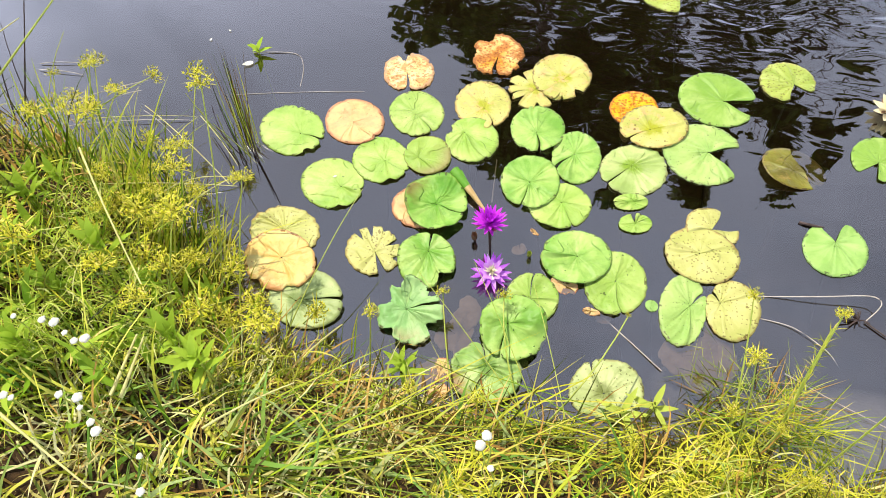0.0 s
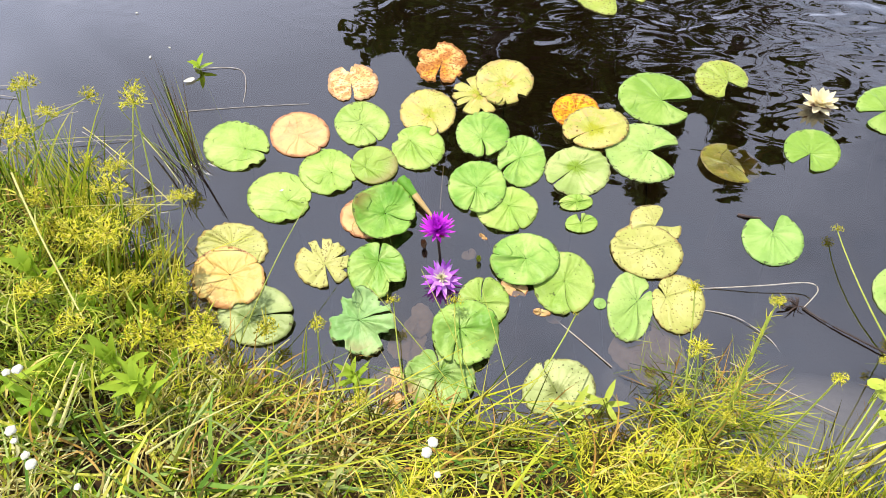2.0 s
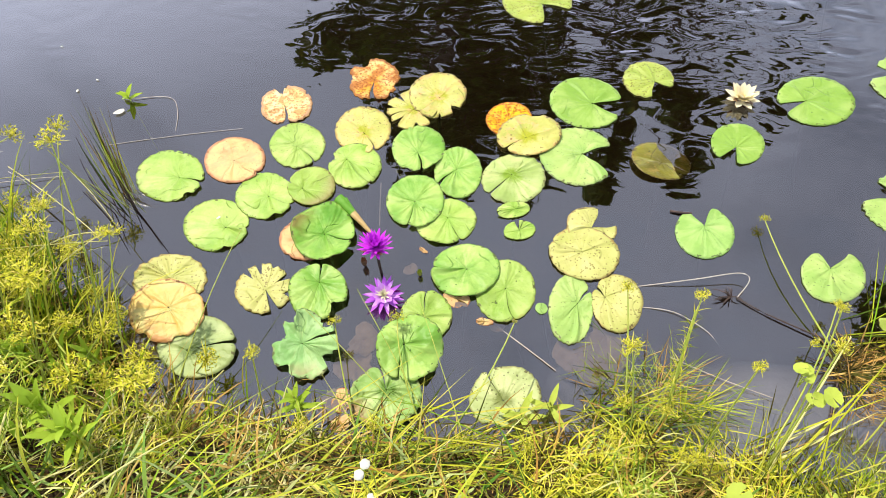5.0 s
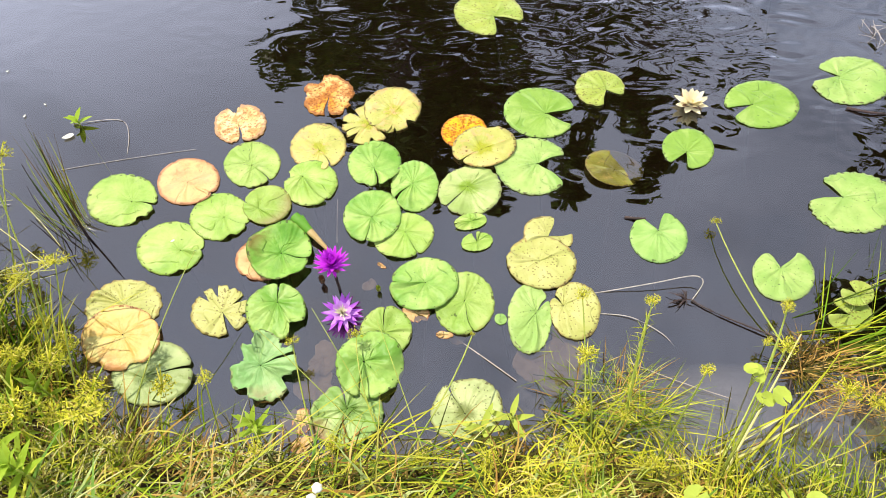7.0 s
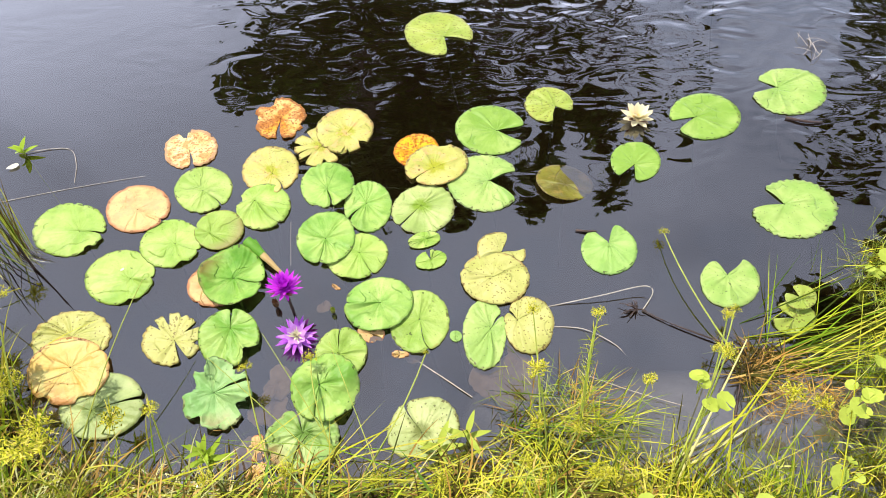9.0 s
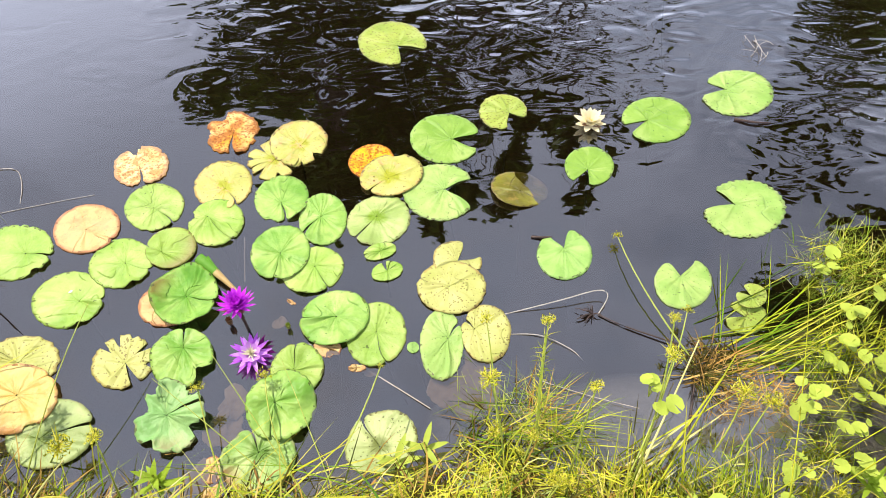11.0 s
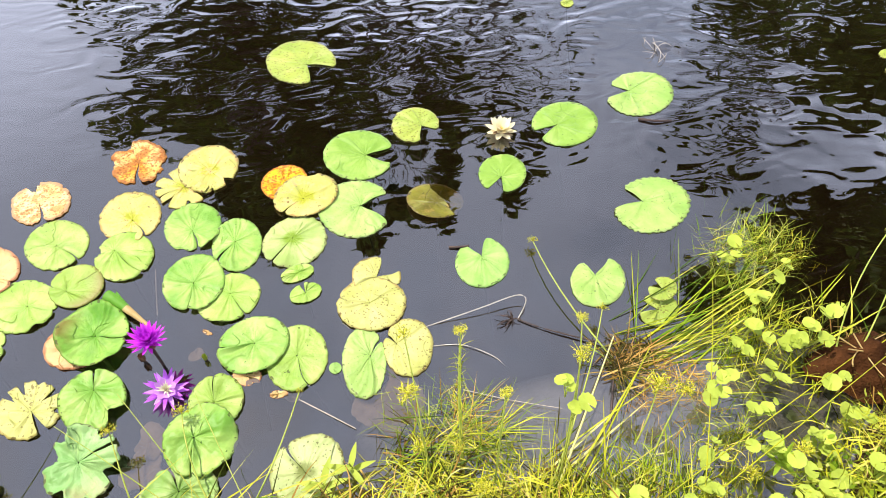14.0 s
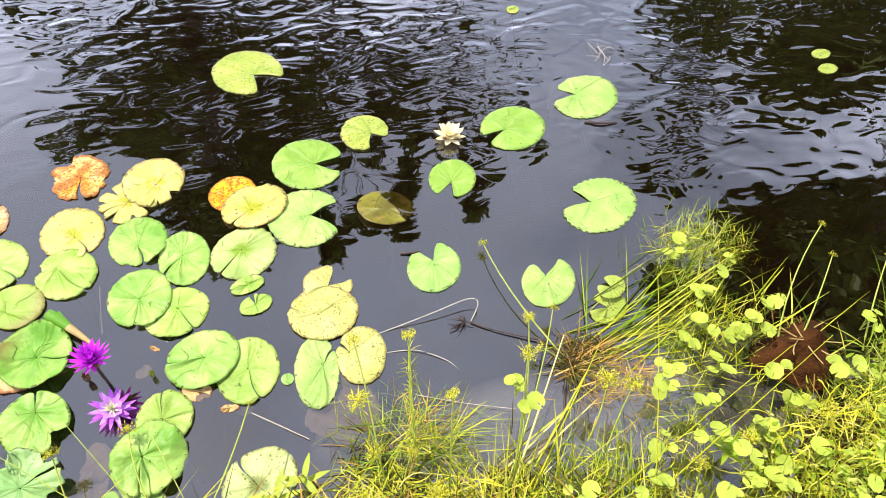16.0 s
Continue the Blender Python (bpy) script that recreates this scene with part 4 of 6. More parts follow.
lily_pad(3.182, 1.477, 0.050, 0.032, -179, 118, 0.9, (-0.001, 0.000), "lime", "small yellow-green lily pad on open water", lip=.002)
lily_pad(2.206, 2.456, 0.035, 0.029, -144, -52, 0.9, (-0.001, 0.000), "lime", "small yellow-green lily pad on open water", lip=.002)
lily_pad(1.606, 0.978, 0.050, 0.039, -163, 118, 25, (0.000, -0.004), "lime", FRECKLED, z=.02)
lily_pad(1.559, 0.930, 0.067, 0.053, -164, 138, 25, (0.000, -0.001), "lime", FRECKLED)
lily_pad(1.146, 1.600, 0.097, 0.084, 165, -57, 0.9, (-0.001, -0.007), "olive", "brown half-sunken lily pad", z=.004, pitch=-1, roll=9, wave=.002, rib=0, lip=0)


def petal(length, width, cup, seg=6):
    """A pointed, cupped petal along +x, as verts and quads, with a little thickness."""
    v, f = [], []
    for i in range(seg + 1):
        s = i / seg
        w = width * math.sin(math.pi * min(1, 0.12 + s * 0.86)) ** 0.8 * (1 - 0.25 * s) / 2
        if i == seg:
            w = width * 0.03
        z = cup * s * s
        for e in (-1, 0, 1):
            v.append((s * length, e * w, z + abs(e) * width * 0.14 * (1 - s)))
    for i in range(seg):
        for e in range(2):
            a = i * 3 + e
            f.append((a, a + 1, a + 4, a + 3))
    return v, f


def placed(piece, m):
    v, f = piece
    return [m @ Vector(p) for p in v], f


def water_lily(x, y, z, size, rings, outer, inner, stamen, label, pitch=0.0, roll=0.0, seed=1, stem_to=None, sepals=True, tuft_size=1.0):
    """A lily flower with rings of pointed petals, a tuft of stamens, dark sepals and a stem into the water."""
    r = random.Random(seed)
    ob = thing("water_lily", label, "flower", (x, y, z))
    turned = pose(0, 0, 0, pitch, roll, 0)
    for k, (count, length, lift) in enumerate(rings):
        for i in range(count):
            a = 360 * (i + 0.5 * (k % 2)) / count + r.uniform(-5, 5)
            m = turned @ pose(0, 0, 0.002 * k, 0, 0, a) @ pose(0.004, 0, 0, 0, -(lift + r.uniform(-5, 5)), 0)
            v, f = placed(petal(size * length * r.uniform(0.92, 1.05), size * (0.125 if count > 10 else 0.24), size * 0.05), m)
            part("petal", mesh_of("petal", v, f, inner if k == len(rings) - 1 or (k and i % 2) else outer), ob)
    tuft = []
    for i in range(46):
        a, l = r.uniform(0, 360), r.uniform(30, 88)
        tuft.append(placed(petal(tuft_size * size * r.uniform(0.1, 0.17), tuft_size * size * 0.03, 0, 2), turned @ pose(0, 0, 0.004, 0, 0, a) @ pose(0, 0, 0, 0, -l, 0)))
    part("stamens", mesh_of("stamens", *joined(tuft), stamen), ob, "pale yellow tuft of stamens")
    if sepals:
        for i in range(4):
            m = turned @ pose(0, 0, -0.003, 0, 0, 90 * i + 20) @ pose(0.003, 0, 0, 0, -12 + r.uniform(-14, 6), 0)
            v, f = placed(petal(size * 0.42, size * 0.17, size * 0.03), m)
            part("sepal", mesh_of("sepal", v, f, SEPAL), ob)
    if stem_to is not None:
        v, f = tube(bend((0, 0, 0), Vector(stem_to) - Vector((x, y, z)), 0.0, 6, 0.06), 0.0045, 0.004, 7)
        part("stem", mesh_of("stem", v, f, DARK_STEM), ob, "dark brown stem")
    return ob


water_lily(0.208, 1.359, 0.118, 0.104, [(13, 0.50, 10), (13, 0.5, 30), (12, 0.48, 48), (11, 0.42, 64), (8, 0.34, 78)], MAGENTA, MAGENTA, MAGENTA,
           "half-open magenta water lily on a dark stem", pitch=-6, roll=4, seed=2, stem_to=(0.212, 1.352, -0.2))
water_lily(0.207, 1.262, 0.022, 0.112, [(13, 0.5, 6), (12, 0.46, 18), (8, 0.3, 30)], VIOLET, LILAC, PALE_STAMEN,
           "open violet water lily with a pale centre", pitch=16, roll=2, seed=4, stem_to=(0.207, 1.27, -0.25), sepals=False, tuft_size=1.8)
water_lily(1.508, 1.807, 0.012, 0.118, [(8, 0.5, 10), (8, 0.47, 30), (8, 0.4, 52)], CREAM, CREAM, STAMEN,
           "open cream-white water lily floating on the pond", pitch=4, seed=6, stem_to=(1.51, 1.81, -0.3), sepals=True)


def lily_bud(x, y, z, size, material, label, lean=0.0, turn=0.0):
    ob = thing("lily_bud", label, "bud", (x, y, z))
    for i in range(6):
        v, f = placed(petal(size, size * 0.5, size * 0.1), pose(0, 0, 0, 0, lean, turn) @ pose(0, 0, 0, 0, 0, 60 * i) @ pose(0.002, 0, 0, 0, -74, 0))
        part("petal", mesh_of("petal", v, f, material), ob)
    v, f = tube([(0, 0, 0.004), (0.004, 0.002, -z * 0.5 - 0.02), (0, 0.004, -z - 0.12)], 0.004, 0.004, 6)
    part("stem", mesh_of("stem", v, f, DARK_STEM), ob)
    return ob


lily_bud(0.166, 1.386, 0.006, 0.034, SEPAL, "dark brown closed lily bud at the water")
lily_bud(0.319, 1.321, 0.002, 0.026, STEM, "small green lily bud at the water")


def rolled_leaf(x, y, z, length, radius, turn, lift, label):
    """A young leaf still rolled up: a tan scroll on its stalk that opens into a green tip."""
    ob = thing("rolled_lily_leaf", label, "lily leaf", (x, y, z), turn=turn)

    def scroll(s0, s1, open_by):
        v, f = [], []
        N, M = 8, 16
        for i in range(N + 1):
            s = s0 + (s1 - s0) * i / N
            r0 = radius * (0.3 + 0.9 * s + 0.9 * open_by * max(0, s - s0) ** 1.2)
            for j in range(M + 1):
                a = radians(-150 + (330 - 150 * open_by * (s - s0)) * j / M)
                r = r0 * (1 - 0.3 * j / M) * (1 + 0.06 * noise.noise(Vector((s * 9, j * 0.6, 2))))
                v.append((s * length, r * math.cos(a), radius * 0.9 + r * math.sin(a) * 0.8 + math.tan(radians(lift)) * s * length * 0.5))
        for i in range(N):
            for j in range(M):
                a = i * (M + 1) + j
                f.append((a, a + 1, a + M + 2, a + M + 1))
        return v, f

    part("scroll", mesh_of("scroll", *scroll(0.0, 0.6, 0.0), ROLLED), ob, "tan rolled side")
    part("tip", mesh_of("tip", *scroll(0.58, 1.0, 1.0), PAD["glossy"]), ob, "green opening tip")
    return ob


ROLLED = plain_material("rolled_leaf", (0.4, 0.24, 0.07), (0.52, 0.4, 0.16), 30.0, 0.5)
rolled_leaf(0.203, 1.482, 0.0, 0.17, 0.017, 120, 14, "young lily leaf still rolled up, tan with a green tip")


def folded_leaf(x, y, label):
    """A narrow leaf broken into two lobes."""
    for dy, ra, rb, n in ((0.048, 0.052, 0.03, 180), (-0.032, 0.048, 0.034, 90)):
        ob = new("lily_leaf_scrap", leaf_mesh("lily_leaf_scrap", ra, rb, 0, n, 8, (0.0, 0.0), PAD["sunny"], 77 + dy * 100, ragged=0.05))
        ob.matrix_world = pose(x, y + dy, 0.006, 3, 0, 0)
        tagged(ob, label, "lily leaf")


folded_leaf(0.636, 1.452, "narrow torn green lily leaf lobe on the water")
for px, py, rr, tt in ((0.51, 1.15, 0.03, 60), (0.13, 1.02, 0.05, 100), (0.06, 0.985, 0.05, 10), (0.1, 1.1, 0.045, 50), (0.135, 1.16, 0.04, 80), (0.295, 1.365, 0.018, 30), (0.69, 1.01, 0.05, 0), (0.75, 0.97, 0.06, 45), (-0.45, 1.27, 0.06, 20), (0.78, 1.04, 0.05, 70)):
    ob = new("sunken_leaf", leaf_mesh("sunken_leaf", rr * 1.3, rr, tt, tt * 3, 4, (0, 0), TAN_LEAF, px * 40, wave=0.008, ragged=0.16, scallop=0.0, rib=0, cuts=[(tt + 70, 0.3, 30)]))
    ob.matrix_world = pose(px, py, -0.02, 2, 2, 0)
    tagged(ob, "tan dead leaf sunk just under the water", "dead leaf")


for px, py, ra, rb, tt in ((0.407, 1.226, 0.04, 0.03, -35), (0.062, 0.985, 0.034, 0.026, 70), (0.056, 0.925, 0.03, 0.022, 20), (0.342, 1.408, 0.015, 0.007, -50), (0.47, 1.138, 0.024, 0.012, -20)):
    ob = new("dead_leaf", leaf_mesh("dead_leaf", ra, rb, tt, tt + 160, 5, (0, 0), PAD["peach"], px * 70, wave=0.005, ragged=0.14, scallop=0.0, rib=0.0006, cuts=[(tt + 70, 0.3, 24), (tt - 40, 0.2, 16)]))
    ob.matrix_world = pose(px, py, 0.002, 3, -2, 0)
    tagged(ob, "curled peach-coloured dead leaf afloat between lily pads", "dead leaf")


def stem(points, r0, r1, material, label, name="plant_stem"):
    v, f = tube(points, r0, r1, 6)
    return tagged(new(name, mesh_of(name, v, f, material)), label, "stem")


def smooth_line(points, steps=5):
    p = [Vector(points[0])] + [Vector(q) for q in points] + [Vector(points[-1])]
    out = []
    for i in range(1, len(p) - 2):
        for s in range(steps):
            t = s / steps
            out.append(0.5 * ((2 * p[i]) + (p[i + 1] - p[i - 1]) * t + (2 * p[i - 1] - 5 * p[i] + 4 * p[i + 1] - p[i + 2]) * t * t + (3 * p[i] - p[i - 1] - 3 * p[i + 1] + p[i + 2]) * t ** 3))
    return out + [p[-1]]


stem(smooth_line([(0.88, 1.17, -0.004), (0.96, 1.16, 0.004), (1.08, 1.145, 0.02), (1.19, 1.135, 0.03), (1.21, 1.11, 0.025), (1.165, 1.075, 0.004)]), 0.0018, 0.0017, PALE_STEM, "pale curled lily stalk on the water")
stem(smooth_line([(1.165, 1.073, 0.004), (1.22, 1.01, 0.006), (1.34, 0.9, 0.01)]), 0.0021, 0.0025, DARK_STEM, "dark stalk lying on the water")
stem(smooth_line([(0.9, 1.1, 0.0), (0.98, 1.065, 0.005), (1.04, 1.0, 0.004), (1.06, 0.96, -0.004)]), 0.0015, 0.0011, PALE_STEM, "pale thin stalk floating on the water")
stem(smooth_line([(0.92, 0.94, 0.006), (1.02, 0.86, 0.006), (1.13, 0.78, 0.01)]), 0.0013, 0.0011, PALE_STEM, "pale thin stalk floating on the water")
stem(smooth_line([(0.225, 1.53, -0.004), (0.235, 1.6, -0.002), (0.25, 1.7, -0.004)]), 0.0021, 0.0017, PALE_STEM, "pale lily stalk under the water")
stem(smooth_line([(-0.620, 2.279, 0.005), (-0.504, 2.274, 0.003), (-0.441, 2.247, 0.003), (-0.421, 2.167, 0.003), (-0.424, 2.083, 0.001)]), 0.0015, 0.0011, PALE_STEM, "thin grey stalk drifting on the water")
stem(smooth_line([(0.50, 1.12, -0.003), (0.56, 1.04, 0.002), (0.62, 0.96, 0.004)]), 0.0018, 0.0017, PALE_STEM, "pale thin stalk floating on the water")
stem(bend((-0.651, 2.060, 0.002), (-0.192, 2.042, 0.002), 0.0, 6, 0.01), 0.0011, 0.0008, PALE_STEM, "thin grey stalk drifting on the water")
stem(smooth_line([(2.02, 1.66, 0.003), (2.07, 1.62, 0.008), (2.13, 1.6, 0.003)]), 0.006, 0.003, DARK_STEM, "short dark twig floating on the water", "twig")
stem(smooth_line([(1.1, 1.4, 0.002), (1.13, 1.385, 0.006), (1.16, 1.38, 0.002)]), 0.005, 0.003, DARK_STEM, "short dark twig floating on the water", "twig")
for k in range(9):
    a = rng.uniform(0, 2 * math.pi)
    stem(bend((2.35 + rng.uniform(-0.03, 0.03), 2.0 + rng.uniform(-0.07, 0.07), 0.003), (2.35 + 0.07 * math.cos(a), 1.98 + 0.1 * math.sin(a), 0.012), 0.008, 5, 0.1), 0.0013, 0.0008, PALE_STEM, "pale withered stalk floating on open water")


def floating_petal(x, y, size, turn):
    v, f = petal(size, size * 0.7, size * 0.15, 4)
    ob = new("floating_petal", mesh_of("floating_petal", v, f, WHITE))
    ob.matrix_world = pose(x, y, 0.003, 0, 0, turn)
    return tagged(ob, "small white petal adrift on the water", "petal", "petals adrift on the water")


for k, (px, py) in enumerate([(-0.904, 2.657), (-0.8, 2.366), (-0.728, 2.416), (-0.26, 1.66)]):
    floating_petal(px, py, 0.011 + 0.003 * (k % 2), 70 * k)
# dark curled seed head beside the pale stalk
dark = []
for i in range(14):
    a = rng.uniform(0, 2 * math.pi)
    l = rng.uniform(0.02, 0.045)
    dark.append(tube(bend((1.15, 1.08, 0.004), (1.14 + l * math.cos(a), 1.08 + l * math.sin(a), rng.uniform(0.0, 0.02)), 0.008, 4), 0.002, 0.001, 4))
tagged(new("withered_seed_head", mesh_of("withered_seed_head", *joined(dark), DARK_STEM)), "black withered seed head on the water", "seed head")


# ------------------------------------------------------------ sedges, weeds and flowers of the bank
def umbel_parts(seed, size):
    """Rays of a sedge head: fine spokes with spikelets, and a whorl of leafy bracts, round the origin."""
    g = np.random.default_rng(seed)
    n = 52
    az = g.uniform(0, 2 * np.pi, n)
    tilt = np.arccos(g.uniform(-0.15, 1, n))
    rays = blades(np.zeros((n, 3)), size * g.uniform(0.5, 1.05, n), np.full(n, size * 0.05), az, tilt, g.uniform(0.0, 0.5, n), 2)
    tips = rays[0].reshape(n, 3, 2, 3)[:, 2].mean(1)
    m = 4
    spk = blades(np.repeat(tips * 0.86, m, 0), size * g.uniform(0.14, 0.32, n * m), np.full(n * m, size * 0.085), g.uniform(0, 2 * np.pi, n * m), g.uniform(0.2, 1.6, n * m), g.uniform(0, 0.4, n * m), 2)
    head = stacked([rays, spk])
    k = 7
    br = blades(np.zeros((k, 3)), size * g.uniform(0.7, 1.7, k), np.full(k, size * 0.1), np.linspace(0, 6.28, k) + g.normal(0, 0.3, k), g.uniform(0.9, 1.5, k), g.uniform(0.1, 0.6, k), 4)
    return head, br


HEADS = [umbel_parts(100 + i, 0.034) for i in range(4)]
HEAD_MESH = [(mesh_of("head", *h, FLUFF), mesh_of("foliage", *b, SEDGE)) for h, b in HEADS]


def sedge(base, head, k=0, scale=1.0, sag=0.0, label="yellow-green sedge stalk with a fluffy umbel head"):
    """One sedge: an arching stalk from base to head, which carries a fluffy umbel and its bracts."""
    ob = thing("sedge", label, "sedge", base, "sedges on the bank")
    d = Vector(head) - Vector(base)
    pts = bend((0, 0, 0), d, sag, 7, 0.04 * (k - 1.5))
    v, f = tube(pts, 0.0028, 0.0016, 5)
    part("stalk", mesh_of("stalk", v, f, STEM), ob)
    tip = (pts[-1] - pts[-2]).normalized()
    m = Matrix.Translation(d) @ Vector((0, 0, 1)).rotation_difference(tip.lerp(Vector((0, 0, 1)), 0.4)).to_matrix().to_4x4() @ Matrix.Rotation(k * 1.3, 4, "Z") @ Matrix.Scale(scale, 4)
    for me, nm in zip(HEAD_MESH[k % 4], ("head", "foliage")):
        o = tagged(part(nm, me, ob, "fluffy yellow-brown head" if nm == "head" else ""), kind="stuff")
        o.matrix_local = m
    return ob


def at_ground(x, y, dz=0.0):
    return (x, y, max(float(ground_z(x, y)), -0.05) + dz)


# single sedges that stand clear
sedge((-1.0, 1.62, 0.02), (-0.966, 1.899, 0.300), 0, 1.35, 0.02)
sedge((-1.1, 1.6, 0.05), (-1.127, 1.918, 0.250), 1, 0.75, 0.02, "yellow-green sedge with a small closed head")
sedge((-1.06, 1.66, 0.02), (-0.992, 1.820, 0.200), 2, 0.8)
sedge((-1.2, 1.5, 0.1), (-0.825, 1.921, 0.220), 3, 1.1, 0.03)
sedge((-0.72, 1.62, 0.0), (-0.661, 1.875, 0.260), 1, 1.25, 0.02)
sedge((-0.95, 1.6, 0.02), (-1.138, 1.851, 0.200), 2, 1.0, 0.02)
sedge((-0.56, 1.2, -0.03), (-0.458, 1.475, 0.56), 0, 1.05)
sedge((-0.66, 1.14, 0.0), (-0.59, 1.487, 0.347), 1, 1.15)
sedge((-0.47, 1.06, 0.0), (-0.403, 1.35, 0.365), 2, 1.1)
sedge((-0.6, 0.98, 0.1), (-0.449, 1.113, 0.552), 3, 1.3)
sedge((-0.12, 0.88, 0.0), (-0.065, 0.962, 0.37), 1, 0.62)
sedge((0.1, 0.84, 0.0), (0.076, 1.159, 0.099), 2, 0.7)
sedge((0.27, 0.82, 0.0), (0.236, 1.16, 0.06), 3, 0.85, 0.02, "withered sedge head resting over a lily pad")
sedge((0.2, 0.72, 0.08), (0.519, 1.029, 0.175), 0, 0.31, 0.03)
sedge((0.74, 0.78, 0.0), (0.793, 1.033, 0.239), 1, 0.68)
sedge((0.73, 0.72, 0.0), (0.729, 0.855, 0.3), 0, 0.88)
sedge((0.82, 0.74, 0.0), (0.871, 0.893, 0.407), 2, 0.58)
sedge((1.345, 0.835, 0.0), (1.340, 1.294, 0.030), 3, 0.6, 0.02, "yellow-green sedge lying over the water")
sedge((1.0, 0.62, 0.02), (1.377, 0.974, 0.060), 1, 0.62, 0.03, "tall yellow-green sedge leaning over the water")
sedge((1.33, 0.84, 0.0), (1.277, 0.889, 0.050), 2, 0.5, 0.01)
sedge((1.02, 0.62, 0.02), (1.114, 0.799, 0.43), 0, 0.51)
sedge((1.0, 0.6, 0.02), (1.049, 0.711, 0.46), 1, 0.65)
sedge((0.86, 0.66, 0.02), (0.853, 0.68, 0.52), 2, 0.48)
sedge((1.9, 0.6, 0.05), (2.12, 0.76, 0.26), 3, 0.41)
sedge((1.92, 0.55, 0.05), (2.1, 0.68, 0.22), 1, 0.41)
sedge((2.05, 0.45, 0.08), (2.22, 0.6, 0.24), 2, 0.41)
sedge((1.25, 0.62, 0.0), (1.33, 0.69, 0.14), 0, 1.1, 0.0, "sedge with a large rusty fluffy head")
sedge((1.28, 0.58, 0.0), (1.38, 0.65, 0.14), 2, 1.0, 0.0, "sedge with a large rusty fluffy head")

# sedges crowding the water's edge
r = random.Random(5)
for i in range(14):
    x = r.uniform(-0.98, -0.52)
    y = float(np.interp(x, SHORE[:, 0], SHORE[:, 1])) - r.uniform(-0.02, 0.16)
    b = at_ground(x, y, -0.01)
    h = r.uniform(0.12, 0.34)
    sedge(b, (x + r.uniform(-0.04, 0.16), y + r.uniform(0.0, 0.16), b[2] + h), i % 4, r.uniform(0.8, 1.35), 0.02)

# reeds and drifting straws off the bank
for k, (a, b) in enumerate([((-1.434, 2.285, 0.004), (-1.266, 2.271, 0.004)), ((-1.427, 2.249, 0.004), (-1.247, 2.207, 0.004)), ((-1.227, 1.937, 0.010), (-0.783, 1.941, 0.004)), ((-1.280, 1.896, 0.100), (-0.849, 1.927, 0.200)), ((-1.037, 1.950, 0.100), (-0.933, 1.996, 0.100)), ((-0.927, 1.941, 0.060), (-0.762, 1.761, 0.100))]):
    stem(bend(a, b, 0.005, 8, 0.02), 0.0018, 0.0012, PALE_STEM, "pale straw drifting on the water", "straw")
for k in range(16):
    x, y = -0.57 + rng.uniform(-0.05, 0.05), 1.76 + rng.uniform(-0.05, 0.05)
    stem(bend((x, y, -0.05), (x + rng.uniform(-0.1, 0.03), y + rng.uniform(-0.04, 0.14), rng.uniform(0.1, 0.26)), 0.01, 6, 0.08), 0.0022, 0.001, DARK_STEM if k % 3 else STEM, "dark withered reed standing in the pond", "reed")
for k in range(5):
    x, y = -1.3 + rng.uniform(-0.12, 0.12), 1.72 + rng.uniform(-0.08, 0.08)
    stem(bend((x, y, 0.0), (x + rng.uniform(-0.12, 0.08), y + rng.uniform(0.1, 0.4), rng.uniform(0.25, 0.5)), 0.02, 6, 0.06), 0.0024, 0.001, DARK_STEM if k % 2 else STEM, "tall thin reed at the pond's edge", "reed")

# a crowd of shorter ones on the left of the bank and some along its foot
r = random.Random(21)
for i in range(200):
    if i % 3 < 2:
        x, y = r.uniform(-1.9, -0.35), r.uniform(0.8, 1.85)
    elif i % 4 == 1:
        x, y = r.uniform(-0.3, 0.75), r.uniform(0.55, 0.9)
    else:
        x, y = r.uniform(0.7, 2.3), r.uniform(0.2, 0.85)
    s = float(inland(x, y))
    if s < -0.12 or s > (0.6 if y > 0.8 else 0.16):
        continue
    h = r.uniform(0.08, 0.24) if x < -0.35 else r.uniform(0.04, 0.14)
    b = at_ground(x, y, -0.01)
    sedge(b, (x + r.uniform(-0.08, 0.1), y + r.uniform(-0.04, 0.1), b[2] + h), i % 4, r.uniform(0.8, 1.5) if x < -0.35 else r.uniform(0.55, 1.0))


def weed(at, leaves, length, seed, label, lift=35, stalk=0.06, leaf_look=None, broad=0.16):
    """A leafy weed: lance-shaped leaves in a whorl up a short stalk."""
    g = random.Random(seed)
    ob = thing("weed", label, "weed", at)
    foot = min(-0.02, float(ground_z(at[0], at[1])) - at[2])
    v, f = tube([(0, 0, foot), (0.004, 0, stalk * 0.6), (0.0, 0.004, stalk)], 0.003, 0.002, 5)
    part("stalk", mesh_of("stalk", v, f, STEM), ob)
    leaves += 4
    for i in range(leaves):
        u = i / leaves
        m = pose(0, 0, stalk * (0.25 + 0.75 * u), 0, 0, 137.5 * i + g.uniform(-12, 12)) @ pose(0, 0, 0, 0, -(lift + 35 * u + g.uniform(-12, 12)), 0)
        v, f = placed(petal(0.72 * length * g.uniform(0.7, 1.15) * (1 - 0.25 * u), length * broad, -length * 0.16, 7), m)
        part("leaf", mesh_of("leaf", v, f, leaf_look or WEED), ob)
    return ob


